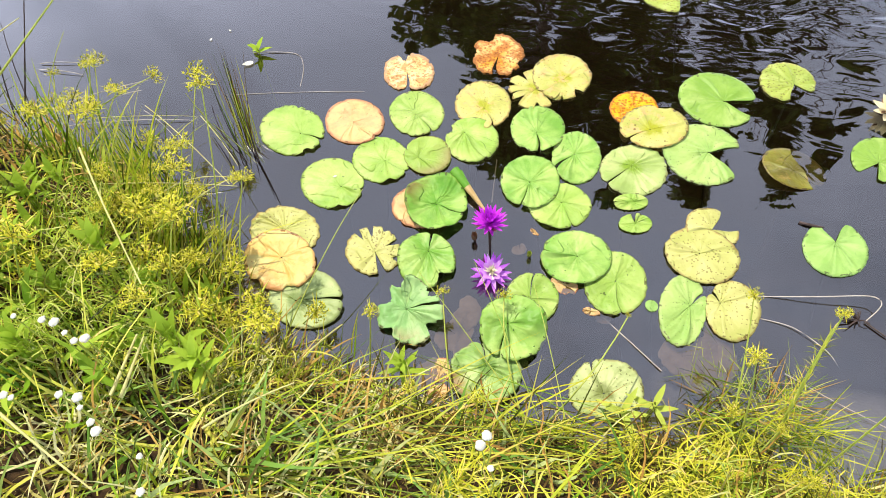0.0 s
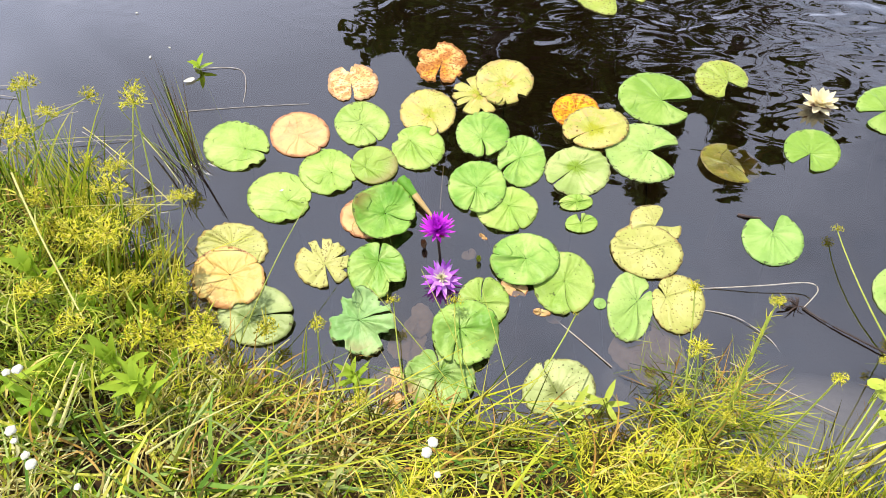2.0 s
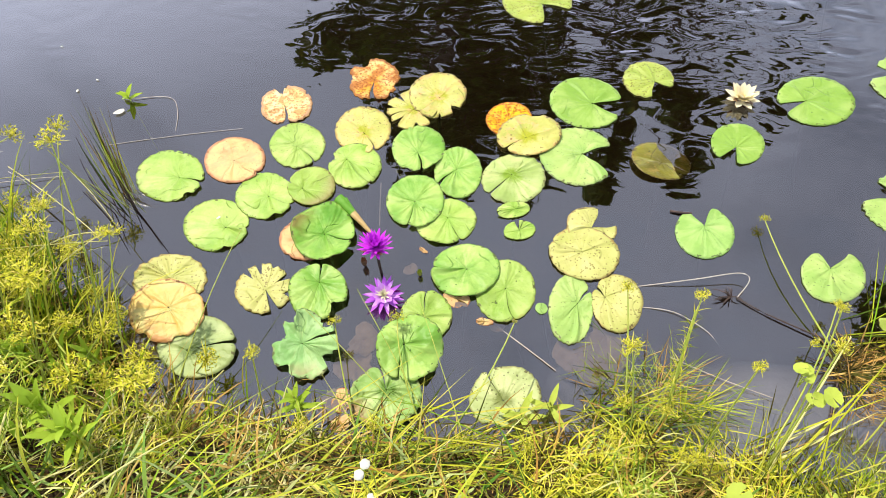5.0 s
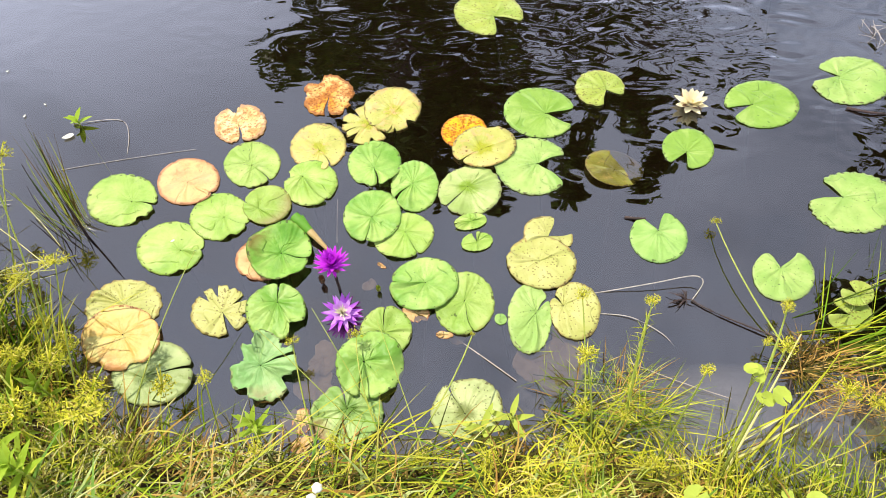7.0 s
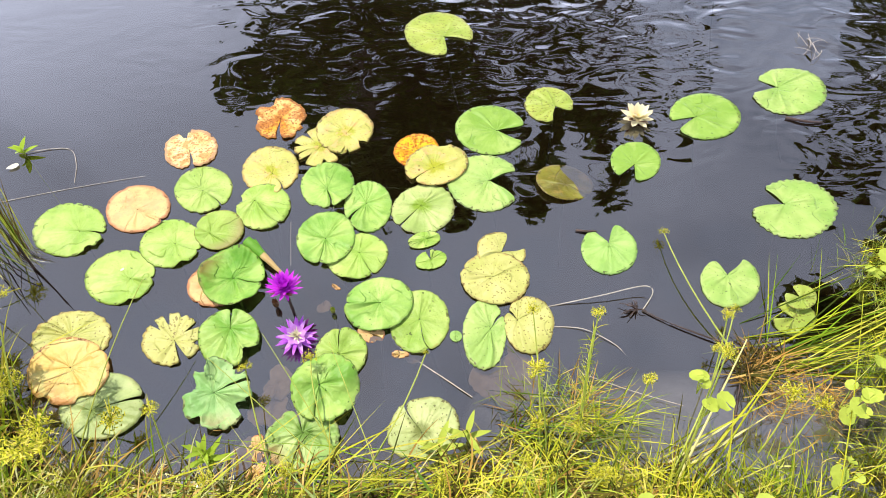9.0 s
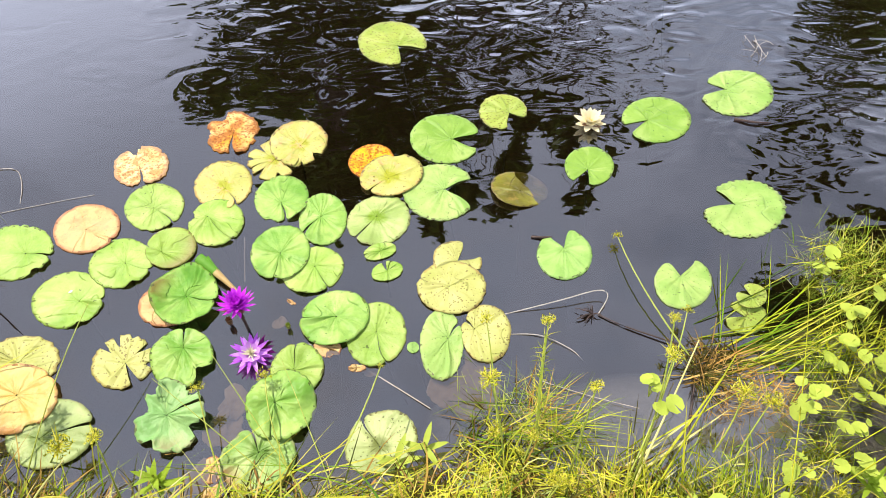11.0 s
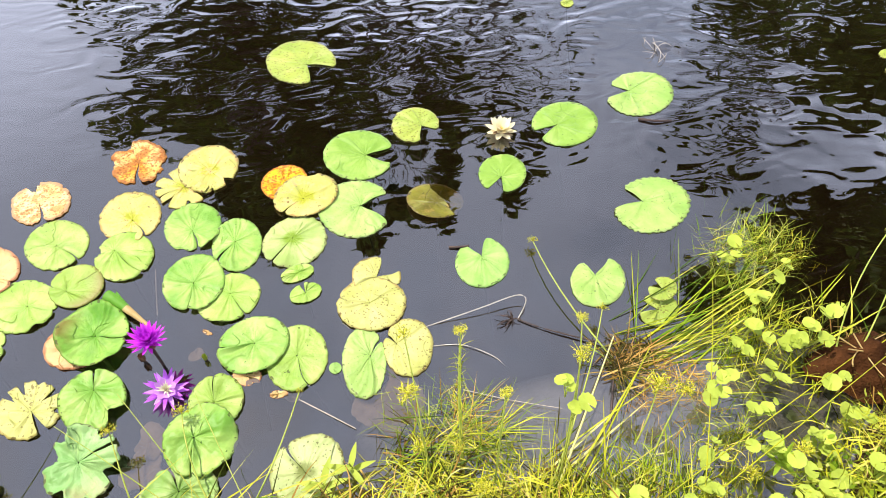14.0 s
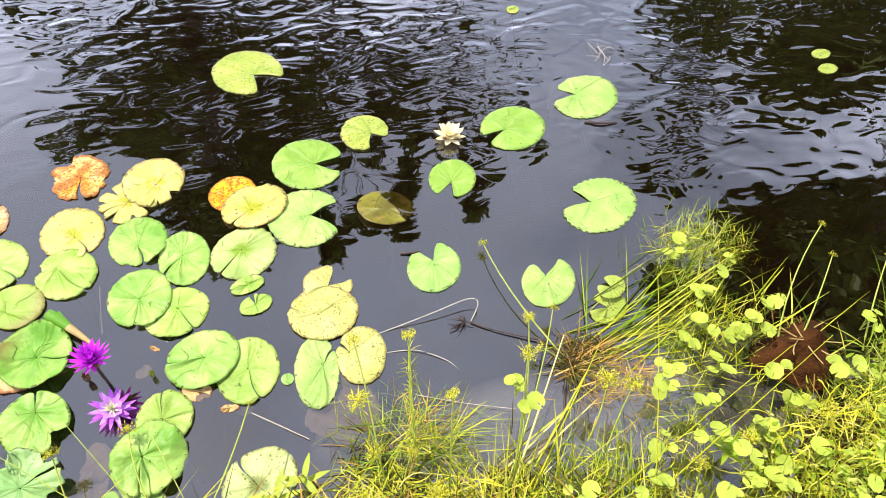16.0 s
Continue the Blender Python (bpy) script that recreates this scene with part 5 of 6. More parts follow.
weed(at_ground(-0.023, 0.935, 0.13), 9, 0.1, 1, "bright green leafy weed at the water's edge", 30, 0.09)
weed(at_ground(-0.385, 0.83, 0.1), 8, 0.12, 2, "bright green leafy weed among sedges", 40, 0.08)
weed(at_ground(-0.72, 0.86, 0.05), 7, 0.12, 3, "bright green leafy weed among sedges", 45, 0.1)
for k, (x, y, z, size) in enumerate([(-0.875, 1.381, 0.38, 0.1), (-0.902, 1.293, 0.4, 0.12), (-0.677, 1.134, 0.42, 0.13), (-0.458, 0.9, 0.42, 0.13), (-0.948, 1.404, 0.36, 0.1), (-0.719, 1.018, 0.42, 0.1), (-0.858, 1.207, 0.4, 0.11)]):
    weed((x, y, z - 0.07), 3, size, 60 + k, "bright green weed with broad lance leaves among sedges", 56, 0.09, broad=0.2)
weed(at_ground(-0.98, 1.2, 0.08), 9, 0.13, 4, "light green leafy weed among sedges", 35, 0.12)
weed(at_ground(-0.74, 1.02, 0.08), 7, 0.1, 5, "light green leafy weed among sedges", 40, 0.08)
weed(at_ground(-1.1, 1.1, 0.06), 7, 0.11, 6, "light green leafy weed among sedges", 40, 0.1)
weed(at_ground(-0.5, 1.13, 0.14), 7, 0.09, 7, "light green leafy weed over the water's edge", 50, 0.1)
weed((0.495, 0.84, 0.02), 1, 0.12, 8, "yellow-green leafy weed at the water's edge", 15, 0.04, PENNY)
weed((0.57, 0.85, 0.02), 1, 0.11, 9, "yellow-green leafy weed at the water's edge", 20, 0.05, PENNY)
weed((1.52, 0.42, 0.03), 6, 0.09, 10, "light green leafy weed in the shallows", 30, 0.05)
weed((-0.6, 2.275, 0.0), 1, 0.085, 12, "small green water plant standing in the pond", 30, 0.025, broad=0.26)
floating_petal(-0.612, 2.225, 0.04, 200)
for i, (x, y) in enumerate([(-1.15, 1.4), (-0.9, 1.3), (-1.3, 1.2), (-0.85, 1.12), (-0.62, 1.12), (-1.02, 0.98), (-0.6, 0.9), (-1.5, 1.5), (-1.2, 0.8), (0.9, 0.5), (1.1, 0.44), (-1.35, 1.3)]):
    weed(at_ground(x, y, 0.08 if y > 0.9 else 0.03), 7, r.uniform(0.08, 0.13), 20 + i, "small green leafy weed in the grass", 35, 0.07)


def white_flower(at, seed, size=0.016):
    """A small round white bloom on a thin stalk."""
    ob = thing("white_flower", "small white bloom on a thin green stalk", "flower", at, "white flowers on the bank")
    v, f = tube([(0, 0, 0), (0.006, -0.004, -0.06), (0.0, 0.0, -0.16)], 0.0012, 0.0014, 4)
    part("stalk", mesh_of("stalk", v, f, STEM), ob)
    v, f = [], []
    for i in range(16):
        for j in range(9):
            a, e = 2 * math.pi * i / 16, math.pi * (j / 8 - 0.5)
            p = Vector((math.cos(a) * math.cos(e), math.sin(a) * math.cos(e), math.sin(e) * 0.5)) * size
            p *= 0.85 + 0.05 * math.cos(5 * a + seed) * math.cos(e) + 0.2 * noise.noise(p * 240 + Vector((seed * 1.7, 0, 0)))
            v.append(p + Vector((0, 0, size * 0.3)))
    for i in range(16):
        for j in range(8):
            f.append((i * 9 + j, (i + 1) % 16 * 9 + j, (i + 1) % 16 * 9 + j + 1, i * 9 + j + 1))
    part("flower_head", mesh_of("flower_head", v, f, WHITE), ob, "cream-white bumpy flower head")
    return ob


for i, at in enumerate([(-0.656, 0.853, 0.6), (-0.601, 0.843, 0.6), (-0.577, 0.837, 0.6), (-0.552, 0.816, 0.6), (-0.53, 0.799, 0.6), (-0.512, 0.803, 0.6), (-0.605, 0.701, 0.6), (-0.526, 0.703, 0.6),
                        (-0.493, 0.697, 0.6), (-0.484, 0.68, 0.6), (-0.459, 0.655, 0.6), (-0.446, 0.64, 0.6), (-0.367, 0.599, 0.6), (-0.352, 0.546, 0.6), (0.152, 0.611, 0.56), (0.166, 0.576, 0.56),
                        (-0.619, 0.706, 0.6), (0.163, 0.626, 0.56)]):
    white_flower(at, 50 + i, 0.0062 + 0.002 * (i % 3))


def penny_leaf(size, seed):
    """A round scalloped leaf with a slit, slightly cupped."""
    g = random.Random(seed)
    v, f = [(0, 0, 0)], []
    N = 26
    for ring, rr in ((1, 0.55), (2, 1.0)):
        for i in range(N + 1):
            a = 0.16 + (2 * math.pi - 0.32) * i / N
            q = rr * size / 2 * (1 + 0.045 * math.cos(9 * a) * (ring == 2))
            v.append((q * math.cos(a), q * math.sin(a), 0.1 * size * (rr * rr - 0.5 * rr) + g.uniform(-0.02, 0.02) * size))
    for i in range(N):
        f.append((0, 1 + i, 2 + i))
        f.append((1 + i, 1 + N + 1 + i, 2 + N + 1 + i, 2 + i))
    return v, f


PENNY_MESH = [mesh_of("leaf", *penny_leaf(0.047, i), PENNY) for i in range(5)]


def pennywort(at, count, reach, seed):
    g = random.Random(seed)
    ob = thing("pennywort", "yellow-green pennywort with round scalloped leaves", "water plant", at, "pennyworts at the water's edge")
    for i in range(count):
        a, d = g.uniform(0, 2 * math.pi), reach * math.sqrt(g.random())
        tip = Vector((d * math.cos(a), d * math.sin(a), g.uniform(0.015, 0.07)))
        v, f = tube([(0, 0, -0.02), tip * 0.5 + Vector((0, 0, 0.005)), tip], 0.0014, 0.001, 4)
        part("stalk", mesh_of("stalk", v, f, STEM), ob)
        o = part("leaf", PENNY_MESH[g.randrange(5)], ob)
        o.matrix_local = Matrix.Translation(tip) @ pose(0, 0, 0, g.uniform(-25, 25), g.uniform(-25, 25), g.uniform(0, 360)) @ Matrix.Scale(g.uniform(0.45, 1.05), 4)
    return ob


for i, (x, y, z, n, rr) in enumerate([(1.5, 0.36, 0.08, 8, 0.09), (1.9, 0.42, 0.1, 9, 0.09), (2.05, 0.28, 0.12, 10, 0.1), (1.35, 0.5, 0.06, 6, 0.08), (1.75, 0.42, 0.06, 7, 0.08), (2.25, 0.12, 0.15, 9, 0.1), (1.8, 0.2, 0.12, 10, 0.1), (1.95, 0.18, 0.14, 10, 0.1), (2.1, 0.14, 0.15, 9, 0.1), (1.65, 0.16, 0.14, 9, 0.1), (1.45, 0.2, 0.14, 8, 0.1), (2.3, 0.4, 0.08, 7, 0.1), (1.056, 0.721, 0.27, 5, 0.04), (1.03, 0.66, 0.3, 4, 0.04), (1.844, 0.991, 0.02, 7, 0.06), (1.809, 0.809, 0.02, 8, 0.07), (1.421, 0.623, 0.17, 3, 0.04),
                                      (1.48, 0.45, 0.06, 6, 0.06), (1.63, 0.42, 0.03, 9, 0.08), (1.5, 0.66, 0.04, 8, 0.09), (1.66, 0.72, 0.03, 8, 0.08), (1.8, 0.66, 0.04, 8, 0.08), (1.57, 0.55, 0.05, 7, 0.08), (1.3, 0.42, 0.08, 6, 0.08), (1.2, 0.4, 0.1, 6, 0.08), (1.4, 0.34, 0.1, 6, 0.08),
                                      (1.95, 0.68, 0.05, 6, 0.07), (1.74, 0.66, 0.04, 7, 0.08), (1.84, 0.64, 0.05, 7, 0.07), (1.78, 0.52, 0.06, 7, 0.08), (1.72, 0.75, 0.02, 4, 0.05), (2.0, 0.36, 0.12, 8, 0.1), (1.85, 0.3, 0.1, 8, 0.1), (2.1, 0.5, 0.1, 6, 0.08), (1.7, 0.27, 0.08, 8, 0.1), (1.1, 0.5, 0.1, 5, 0.06),
                                      (1.56, 0.3, 0.08, 7, 0.08), (1.68, 0.6, 0.03, 5, 0.06), (1.95, 0.86, 0.03, 5, 0.06), (1.0, 0.46, 0.12, 5, 0.06), (2.15, 0.25, 0.12, 7, 0.1), (0.85, 0.52, 0.16, 3, 0.04)]):
    pennywort((x, y, z), max(3, int(n * 0.7)), rr * 0.52, 200 + i)


def tussock(name, base, count, az, spread_az, length, lift, material, label, width=0.004, droop=0.5, radius=0.05, root=True, jitter=0.22):
    """A clump whose blades fan out from one base."""
    g = rng
    ob = thing(name, label, "grass clump", base)
    b = np.stack([g.normal(0, radius, count), g.normal(0, radius, count), np.full(count, -0.01)], -1)
    s = blades(b, length * g.uniform(0.45, 1.05, count), width * g.uniform(0.6, 1.3, count), radians(az) + g.normal(0, radians(spread_az), count),
               radians(90 - lift) + g.normal(0, jitter, count), droop * g.uniform(0.0, 1.0, count), 6)
    tagged(part("foliage", mesh_of("foliage", *s, material), ob), kind="stuff")
    if root:
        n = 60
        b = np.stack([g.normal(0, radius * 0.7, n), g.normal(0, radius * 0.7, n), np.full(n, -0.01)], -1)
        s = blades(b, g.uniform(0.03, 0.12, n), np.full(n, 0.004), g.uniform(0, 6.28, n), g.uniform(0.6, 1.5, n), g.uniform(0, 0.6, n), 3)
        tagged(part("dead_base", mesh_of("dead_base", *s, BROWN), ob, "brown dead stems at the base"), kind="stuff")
    return ob


# floating mat on the right: stems that fan out from one rotten base
tussock("sedge_clump", (1.37, 0.835, 0.005), 30, -12, 11, 0.56, 3, SEDGE, "flattened yellow-green sedge clump floating in the shallows", 0.0046, 0.12, 0.03, jitter=0.07)
tussock("sedge_clump", (1.42, 0.83, 0.01), 24, 0, 10, 0.68, 4, GRASS, "green sedge clump lying over the shallows", 0.0042, 0.15, 0.04, jitter=0.07)
tussock("sedge_clump", (1.6, 0.86, 0.01), 16, 2, 12, 0.5, 4, GRASS, "green sedge clump lying over the shallows", 0.004, 0.2, 0.08, root=False, jitter=0.07)
tussock("sedge_clump", (1.5, 0.9, 0.01), 5, 50, 12, 0.3, 8, GRASS, "thin green sedge clump in the shallows", 0.0034, 0.2, 0.07, root=False, jitter=0.07)
tussock("sedge_clump", (1.84, 1.0, 0.0), 18, 10, 30, 0.24, 10, GRASS, "green sedge clump in the shallows", 0.003, 0.6, 0.09, root=False, jitter=0.07)
tussock("sedge_clump", (1.78, 0.84, 0.01), 14, 0, 24, 0.32, 6, GRASS, "yellow-green sedge clump in the shallows", 0.0036, 0.3, 0.1, root=False, jitter=0.07)
tussock("straw_clump", (1.33, 0.81, 0.02), 11, -2, 9, 0.2, 5, RUSTY, "tan dry sedge stems lying on the water", 0.0045, 0.1, 0.025)
tussock("rusty_clump", (1.38, 0.72, 0.02), 150, 0, 110, 0.075, 26, RUSTY, "rusty fluffy old sedge heads on the water", 0.0024, 0.9, 0.055, False)
tussock("rusty_clump", (1.5, 0.7, 0.02), 90, 0, 110, 0.06, 26, RUSTY, "rusty fluffy old sedge heads on the water", 0.0022, 0.9, 0.04, False)
tussock("sedge_clump", (-0.84, 1.58, 0.02), 110, 118, 14, 0.34, 48, GRASS, "dense green sedge clump leaning over the pond", 0.004, 0.3, 0.05)
tussock("sedge_clump", (0.74, 0.76, 0.0), 46, -38, 16, 0.3, 14, SEDGE, "yellow-green sedge clump arching over the water", 0.004, 0.5, 0.05)
tussock("sedge_clump", (0.7, 0.84, 0.0), 56, -34, 12, 0.3, 7, GRASS, "green sedge clump lying on the water", 0.004, 0.2, 0.05)
tussock("sedge_clump", (1.0, 0.6, 0.02), 5, 12, 9, 0.4, 12, SEDGE, "yellow-green sedge clump leaning over the water", 0.006, 0.15, 0.05)
tussock("straw_clump", (0.98, 0.62, 0.02), 3, 13, 5, 0.45, 10, STRAW, "pale dry stems leaning over the water", 0.007, 0.05, 0.04, False)
for x, y, n in ((1.74, 0.74, 70), (1.84, 0.72, 60), (1.66, 0.64, 44), (1.8, 0.6, 50)):
    tussock("sedge_clump", (x, y, 0.01), n, 40, 70, 0.13, 30, SEDGE, "low yellow-green sedge clump in the shallows", 0.0034, 0.9, 0.05, False)
tussock("sedge_clump", (1.92, 0.64, 0.03), 12, 20, 24, 0.28, 22, SEDGE, "yellow-green sedge clump by a dark mound", 0.005, 0.4, 0.06)
tussock("sedge_clump", (2.2, 0.3, 0.08), 60, 60, 50, 0.24, 36, GRASS, "yellow-green sedge clump by a dark mound", 0.005, 0.6, 0.1)
for x, y, n in ((1.9, 1.02, 80), (1.98, 1.0, 80), (2.06, 1.04, 70), (2.0, 0.94, 90), (1.85, 0.9, 140), (1.66, 0.72, 120), (1.5, 0.55, 90), (0.8, 0.9, 120), (0.9, 0.84, 120)):
    tussock("water_weed", (x, y, 0.0), n, 60, 120, 0.11, 45, LIME, "feathery green weed at the water's surface", 0.0018, 1.2, 0.05, False)
tussock("dead_clump", (1.95, 0.5, 0.05), 36, 0, 180, 0.14, 18, BROWN, "brown dead roots over a peat mound", 0.004, 0.8, 0.07, False)
# arching grasses along the front of the bank
for x, y, az, n, ln, lift, m in ((-0.12, 0.76, 195, 80, 0.42, 12, GRASS), (0.05, 0.74, 178, 90, 0.44, 10, SEDGE), (0.12, 0.72, -6, 70, 0.4, 6, SEDGE), (0.3, 0.72, -8, 70, 0.38, 8, SEDGE), (0.32, 0.68, 172, 80, 0.46, 10, GRASS),
                                 (0.5, 0.66, -8, 70, 0.38, 10, SEDGE), (0.52, 0.66, 172, 50, 0.38, 10, SEDGE), (0.16, 0.66, 60, 22, 0.32, 30, SEDGE), (-0.36, 0.94, 60, 46, 0.13, 45, GRASS), (-0.2, 0.88, 70, 50, 0.14, 45, GRASS), (-0.5, 1.06, 90, 60, 0.2, 62, GRASS), (-0.56, 1.16, 80, 70, 0.3, 66, GRASS), (-0.6, 1.24, 100, 60, 0.36, 70, SEDGE),
                                 (-0.66, 1.22, 60, 90, 0.3, 62, SEDGE), (-0.62, 1.3, 70, 90, 0.34, 64, GRASS), (-0.8, 1.42, 80, 110, 0.42, 68, GRASS), (-0.7, 1.3, 70, 90, 0.4, 68, GRASS), (-1.05, 1.62, 150, 110, 0.16, 40, RUSTY), (-0.92, 1.58, 120, 110, 0.14, 40, RUSTY), (-1.2, 1.6, 150, 90, 0.18, 50, BROWN), (-0.78, 1.42, 100, 80, 0.14, 40, BROWN), (-0.62, 1.2, 60, 90, 0.12, 30, BROWN), (-0.95, 1.52, 100, 100, 0.36, 62, GRASS), (-1.2, 1.45, 90, 80, 0.34, 60, STRAW), (0.86, 0.6, 120, 24, 0.28, 34, SEDGE), (0.62, 0.7, -14, 34, 0.34, 14, GRASS),
                                 (-0.05, 0.66, 2, 60, 0.42, 8, SEDGE), (-0.3, 0.66, 350, 70, 0.46, 12, GRASS), (0.42, 0.6, 185, 70, 0.46, 12, SEDGE), (0.7, 0.56, 178, 40, 0.42, 14, SEDGE), (0.8, 0.5, -20, 16, 0.3, 8, SEDGE), (0.94, 0.5, 60, 70, 0.28, 28, SEDGE), (1.1, 0.46, 100, 80, 0.26, 30, SEDGE), (1.22, 0.42, 50, 80, 0.24, 30, GRASS), (1.0, 0.52, 10, 60, 0.28, 20, GRASS), (1.06, 0.56, 120, 70, 0.16, 40, LIME), (1.2, 0.5, 70, 70, 0.16, 40, LIME), (1.34, 0.46, 60, 70, 0.16, 40, LIME), (0.92, 0.6, 90, 60, 0.16, 40, LIME)):
    tussock("grass_clump", at_ground(x, y), int(n * (0.36 if lift > 58 else 0.42 if m is SEDGE else 0.62)), az, 30 if lift > 58 else 24, ln, lift, m, "long arching grass clump at the water's edge", 0.006 if lift > 58 else 0.004, 1.2 if lift > 58 else 0.5, 0.06, jitter=0.14 if ln > 0.35 else 0.22)

def feathery_tuft(x, y, dz, size, material, count=150):
    """A low cushion of fine curling leaves round several shoots."""
    ob = thing("feathery_sedge", "low yellow-green feathery sedge tuft on the bank", "sedge", at_ground(x, y, dz), "feathery sedge tufts")
    g = rng
    shoots = np.stack([g.normal(0, size * 0.45, count), g.normal(0, size * 0.45, count), g.uniform(-0.01, size * 0.5, count)], -1)
    v = blades(shoots, size * g.uniform(0.35, 1.0, count), size * g.uniform(0.022, 0.045, count), g.uniform(0, 6.28, count), np.abs(g.normal(0.75, 0.4, count)), g.uniform(0.3, 1.9, count), 4, 0.7)
    tagged(part("foliage", mesh_of("foliage", *v, material), ob), kind="stuff")
    return ob


r2 = random.Random(77)
for x, y, dz, size in [(-0.4, 0.86, 0.06, 0.09), (-0.27, 0.84, 0.05, 0.1), (0.12, 0.6, 0.05, 0.09), (0.5, 0.62, 0.05, 0.09), (0.62, 0.64, 0.04, 0.1), (0.66, 0.56, 0.05, 0.1),
                       (0.72, 0.78, 0.02, 0.1), (0.8, 0.68, 0.02, 0.11), (0.9, 0.62, 0.02, 0.1), (0.96, 0.54, 0.03, 0.11), (1.06, 0.52, 0.03, 0.1), (1.16, 0.48, 0.03, 0.11), (1.24, 0.54, 0.02, 0.09), (1.42, 0.52, 0.01, 0.08), (1.52, 0.5, 0.01, 0.08), (1.36, 0.42, 0.02, 0.09), (1.72, 0.34, 0.05, 0.11), (1.86, 0.3, 0.05, 0.11),
                       (1.62, 0.22, 0.05, 0.11), (1.78, 0.2, 0.06, 0.12), (1.98, 0.24, 0.06, 0.12), (2.1, 0.36, 0.05, 0.1), (1.5, 0.26, 0.05, 0.1), (1.92, 1.0, 0.0, 0.1), (2.0, 1.02, 0.0, 0.09), (2.08, 0.94, 0.0, 0.09), (0.85, 0.5, 0.05, 0.1), (-0.62, 1.0, 0.12, 0.1), (-0.75, 1.12, 0.12, 0.1), (-0.9, 1.1, 0.1, 0.1), (-0.6, 1.2, 0.06, 0.1), (-0.82, 1.3, 0.1, 0.1), (-0.52, 0.92, 0.1, 0.1), (-1.0, 1.2, 0.1, 0.1), (-0.98, 1.02, 0.1, 0.1), (-0.7, 0.9, 0.1, 0.09)]:
    feathery_tuft(x, y, dz, size, r2.choice((LIME, FLUFF, SEDGE, FLUFF)))


def bushy_stem(base, top, label):
    """An upright stem feathered with fine whorled leaves along its upper two thirds."""
    ob = thing("bushy_sedge", label, "sedge", base)
    d = Vector(top) - Vector(base)
    pts = bend((0, 0, 0), d, 0.01, 9, 0.03)
    part("stalk", mesh_of("stalk", *tube(pts, 0.005, 0.003, 6), STEM), ob)
    n = 110
    u = rng.uniform(0.2, 1.0, n)
    roots = np.array([tuple(pts[min(8, int(q * 9))].lerp(pts[min(9, int(q * 9) + 1)], q * 9 % 1)) for q in u])
    v = blades(roots, rng.uniform(0.02, 0.06, n) * (1.15 - 0.5 * u), np.full(n, 0.0018), rng.uniform(0, 6.28, n), rng.uniform(0.7, 1.5, n), rng.uniform(0.0, 0.9, n), 3, 0.4)
    tagged(part("foliage", mesh_of("foliage", *v, SEDGE), ob), kind="stuff")
    return ob


bushy_stem((0.82, 0.74, 0.0), (0.868, 0.885, 0.36), "tall bushy yellow-green sedge with feathered leaves")

for x, y, n, m in ((0.86, 0.86, 40, RUSTY), (0.88, 0.82, 44, SEDGE), (0.78, 0.84, 36, SEDGE), (0.93, 0.78, 44, GRASS)):
    tussock("fine_sedge", (x, y, 0.01), n, -20, 60, 0.15, 24, m, "fine wiry sedge clump in the shallows", 0.0024, 0.5, 0.035, False)

# straws leaning out over the water beside the sedges
for i in range(6):
    x, y = r.uniform(-0.95, -0.7), r.uniform(1.2, 1.5)
    stem(bend((x, y, 0.12), (x + r.uniform(0.12, 0.28), y + r.uniform(-0.12, 0.2), r.uniform(0.05, 0.24)), 0.03, 7, r.uniform(-0.06, 0.06)), 0.0022, 0.0012, STRAW if i % 3 else SEDGE, "pale thin straw leaning over the water", "straw")
for a, b, w in (((-0.9, 1.92, 0.1), (-0.5, 1.46, 0.22), 0.0034), ((-0.73, 1.91, 0.05), (-0.52, 1.59, 0.15), 0.003), ((-1.03, 1.82, 0.15), (-0.74, 1.9, 0.06), 0.0024), ((-0.9, 1.5, 0.2), (-0.45, 1.4, 0.28), 0.0028)):
    stem(bend(a, b, 0.004, 8, 0.01), w * 0.55, w * 0.35, STRAW, "thin pale straw leaning over the water", "straw")
tussock("reed_clump", (-0.55, 1.79, -0.02), 20, 104, 7, 0.34, 60, GRASS, "olive withered reed clump standing in the pond", 0.0034, 0.2, 0.016, False, 0.08)
tussock("reed_clump", (-0.56, 1.8, -0.02), 18, 104, 7, 0.36, 59, BROWN, "dark withered reed clump standing in the pond", 0.0034, 0.2, 0.016, False, 0.08)
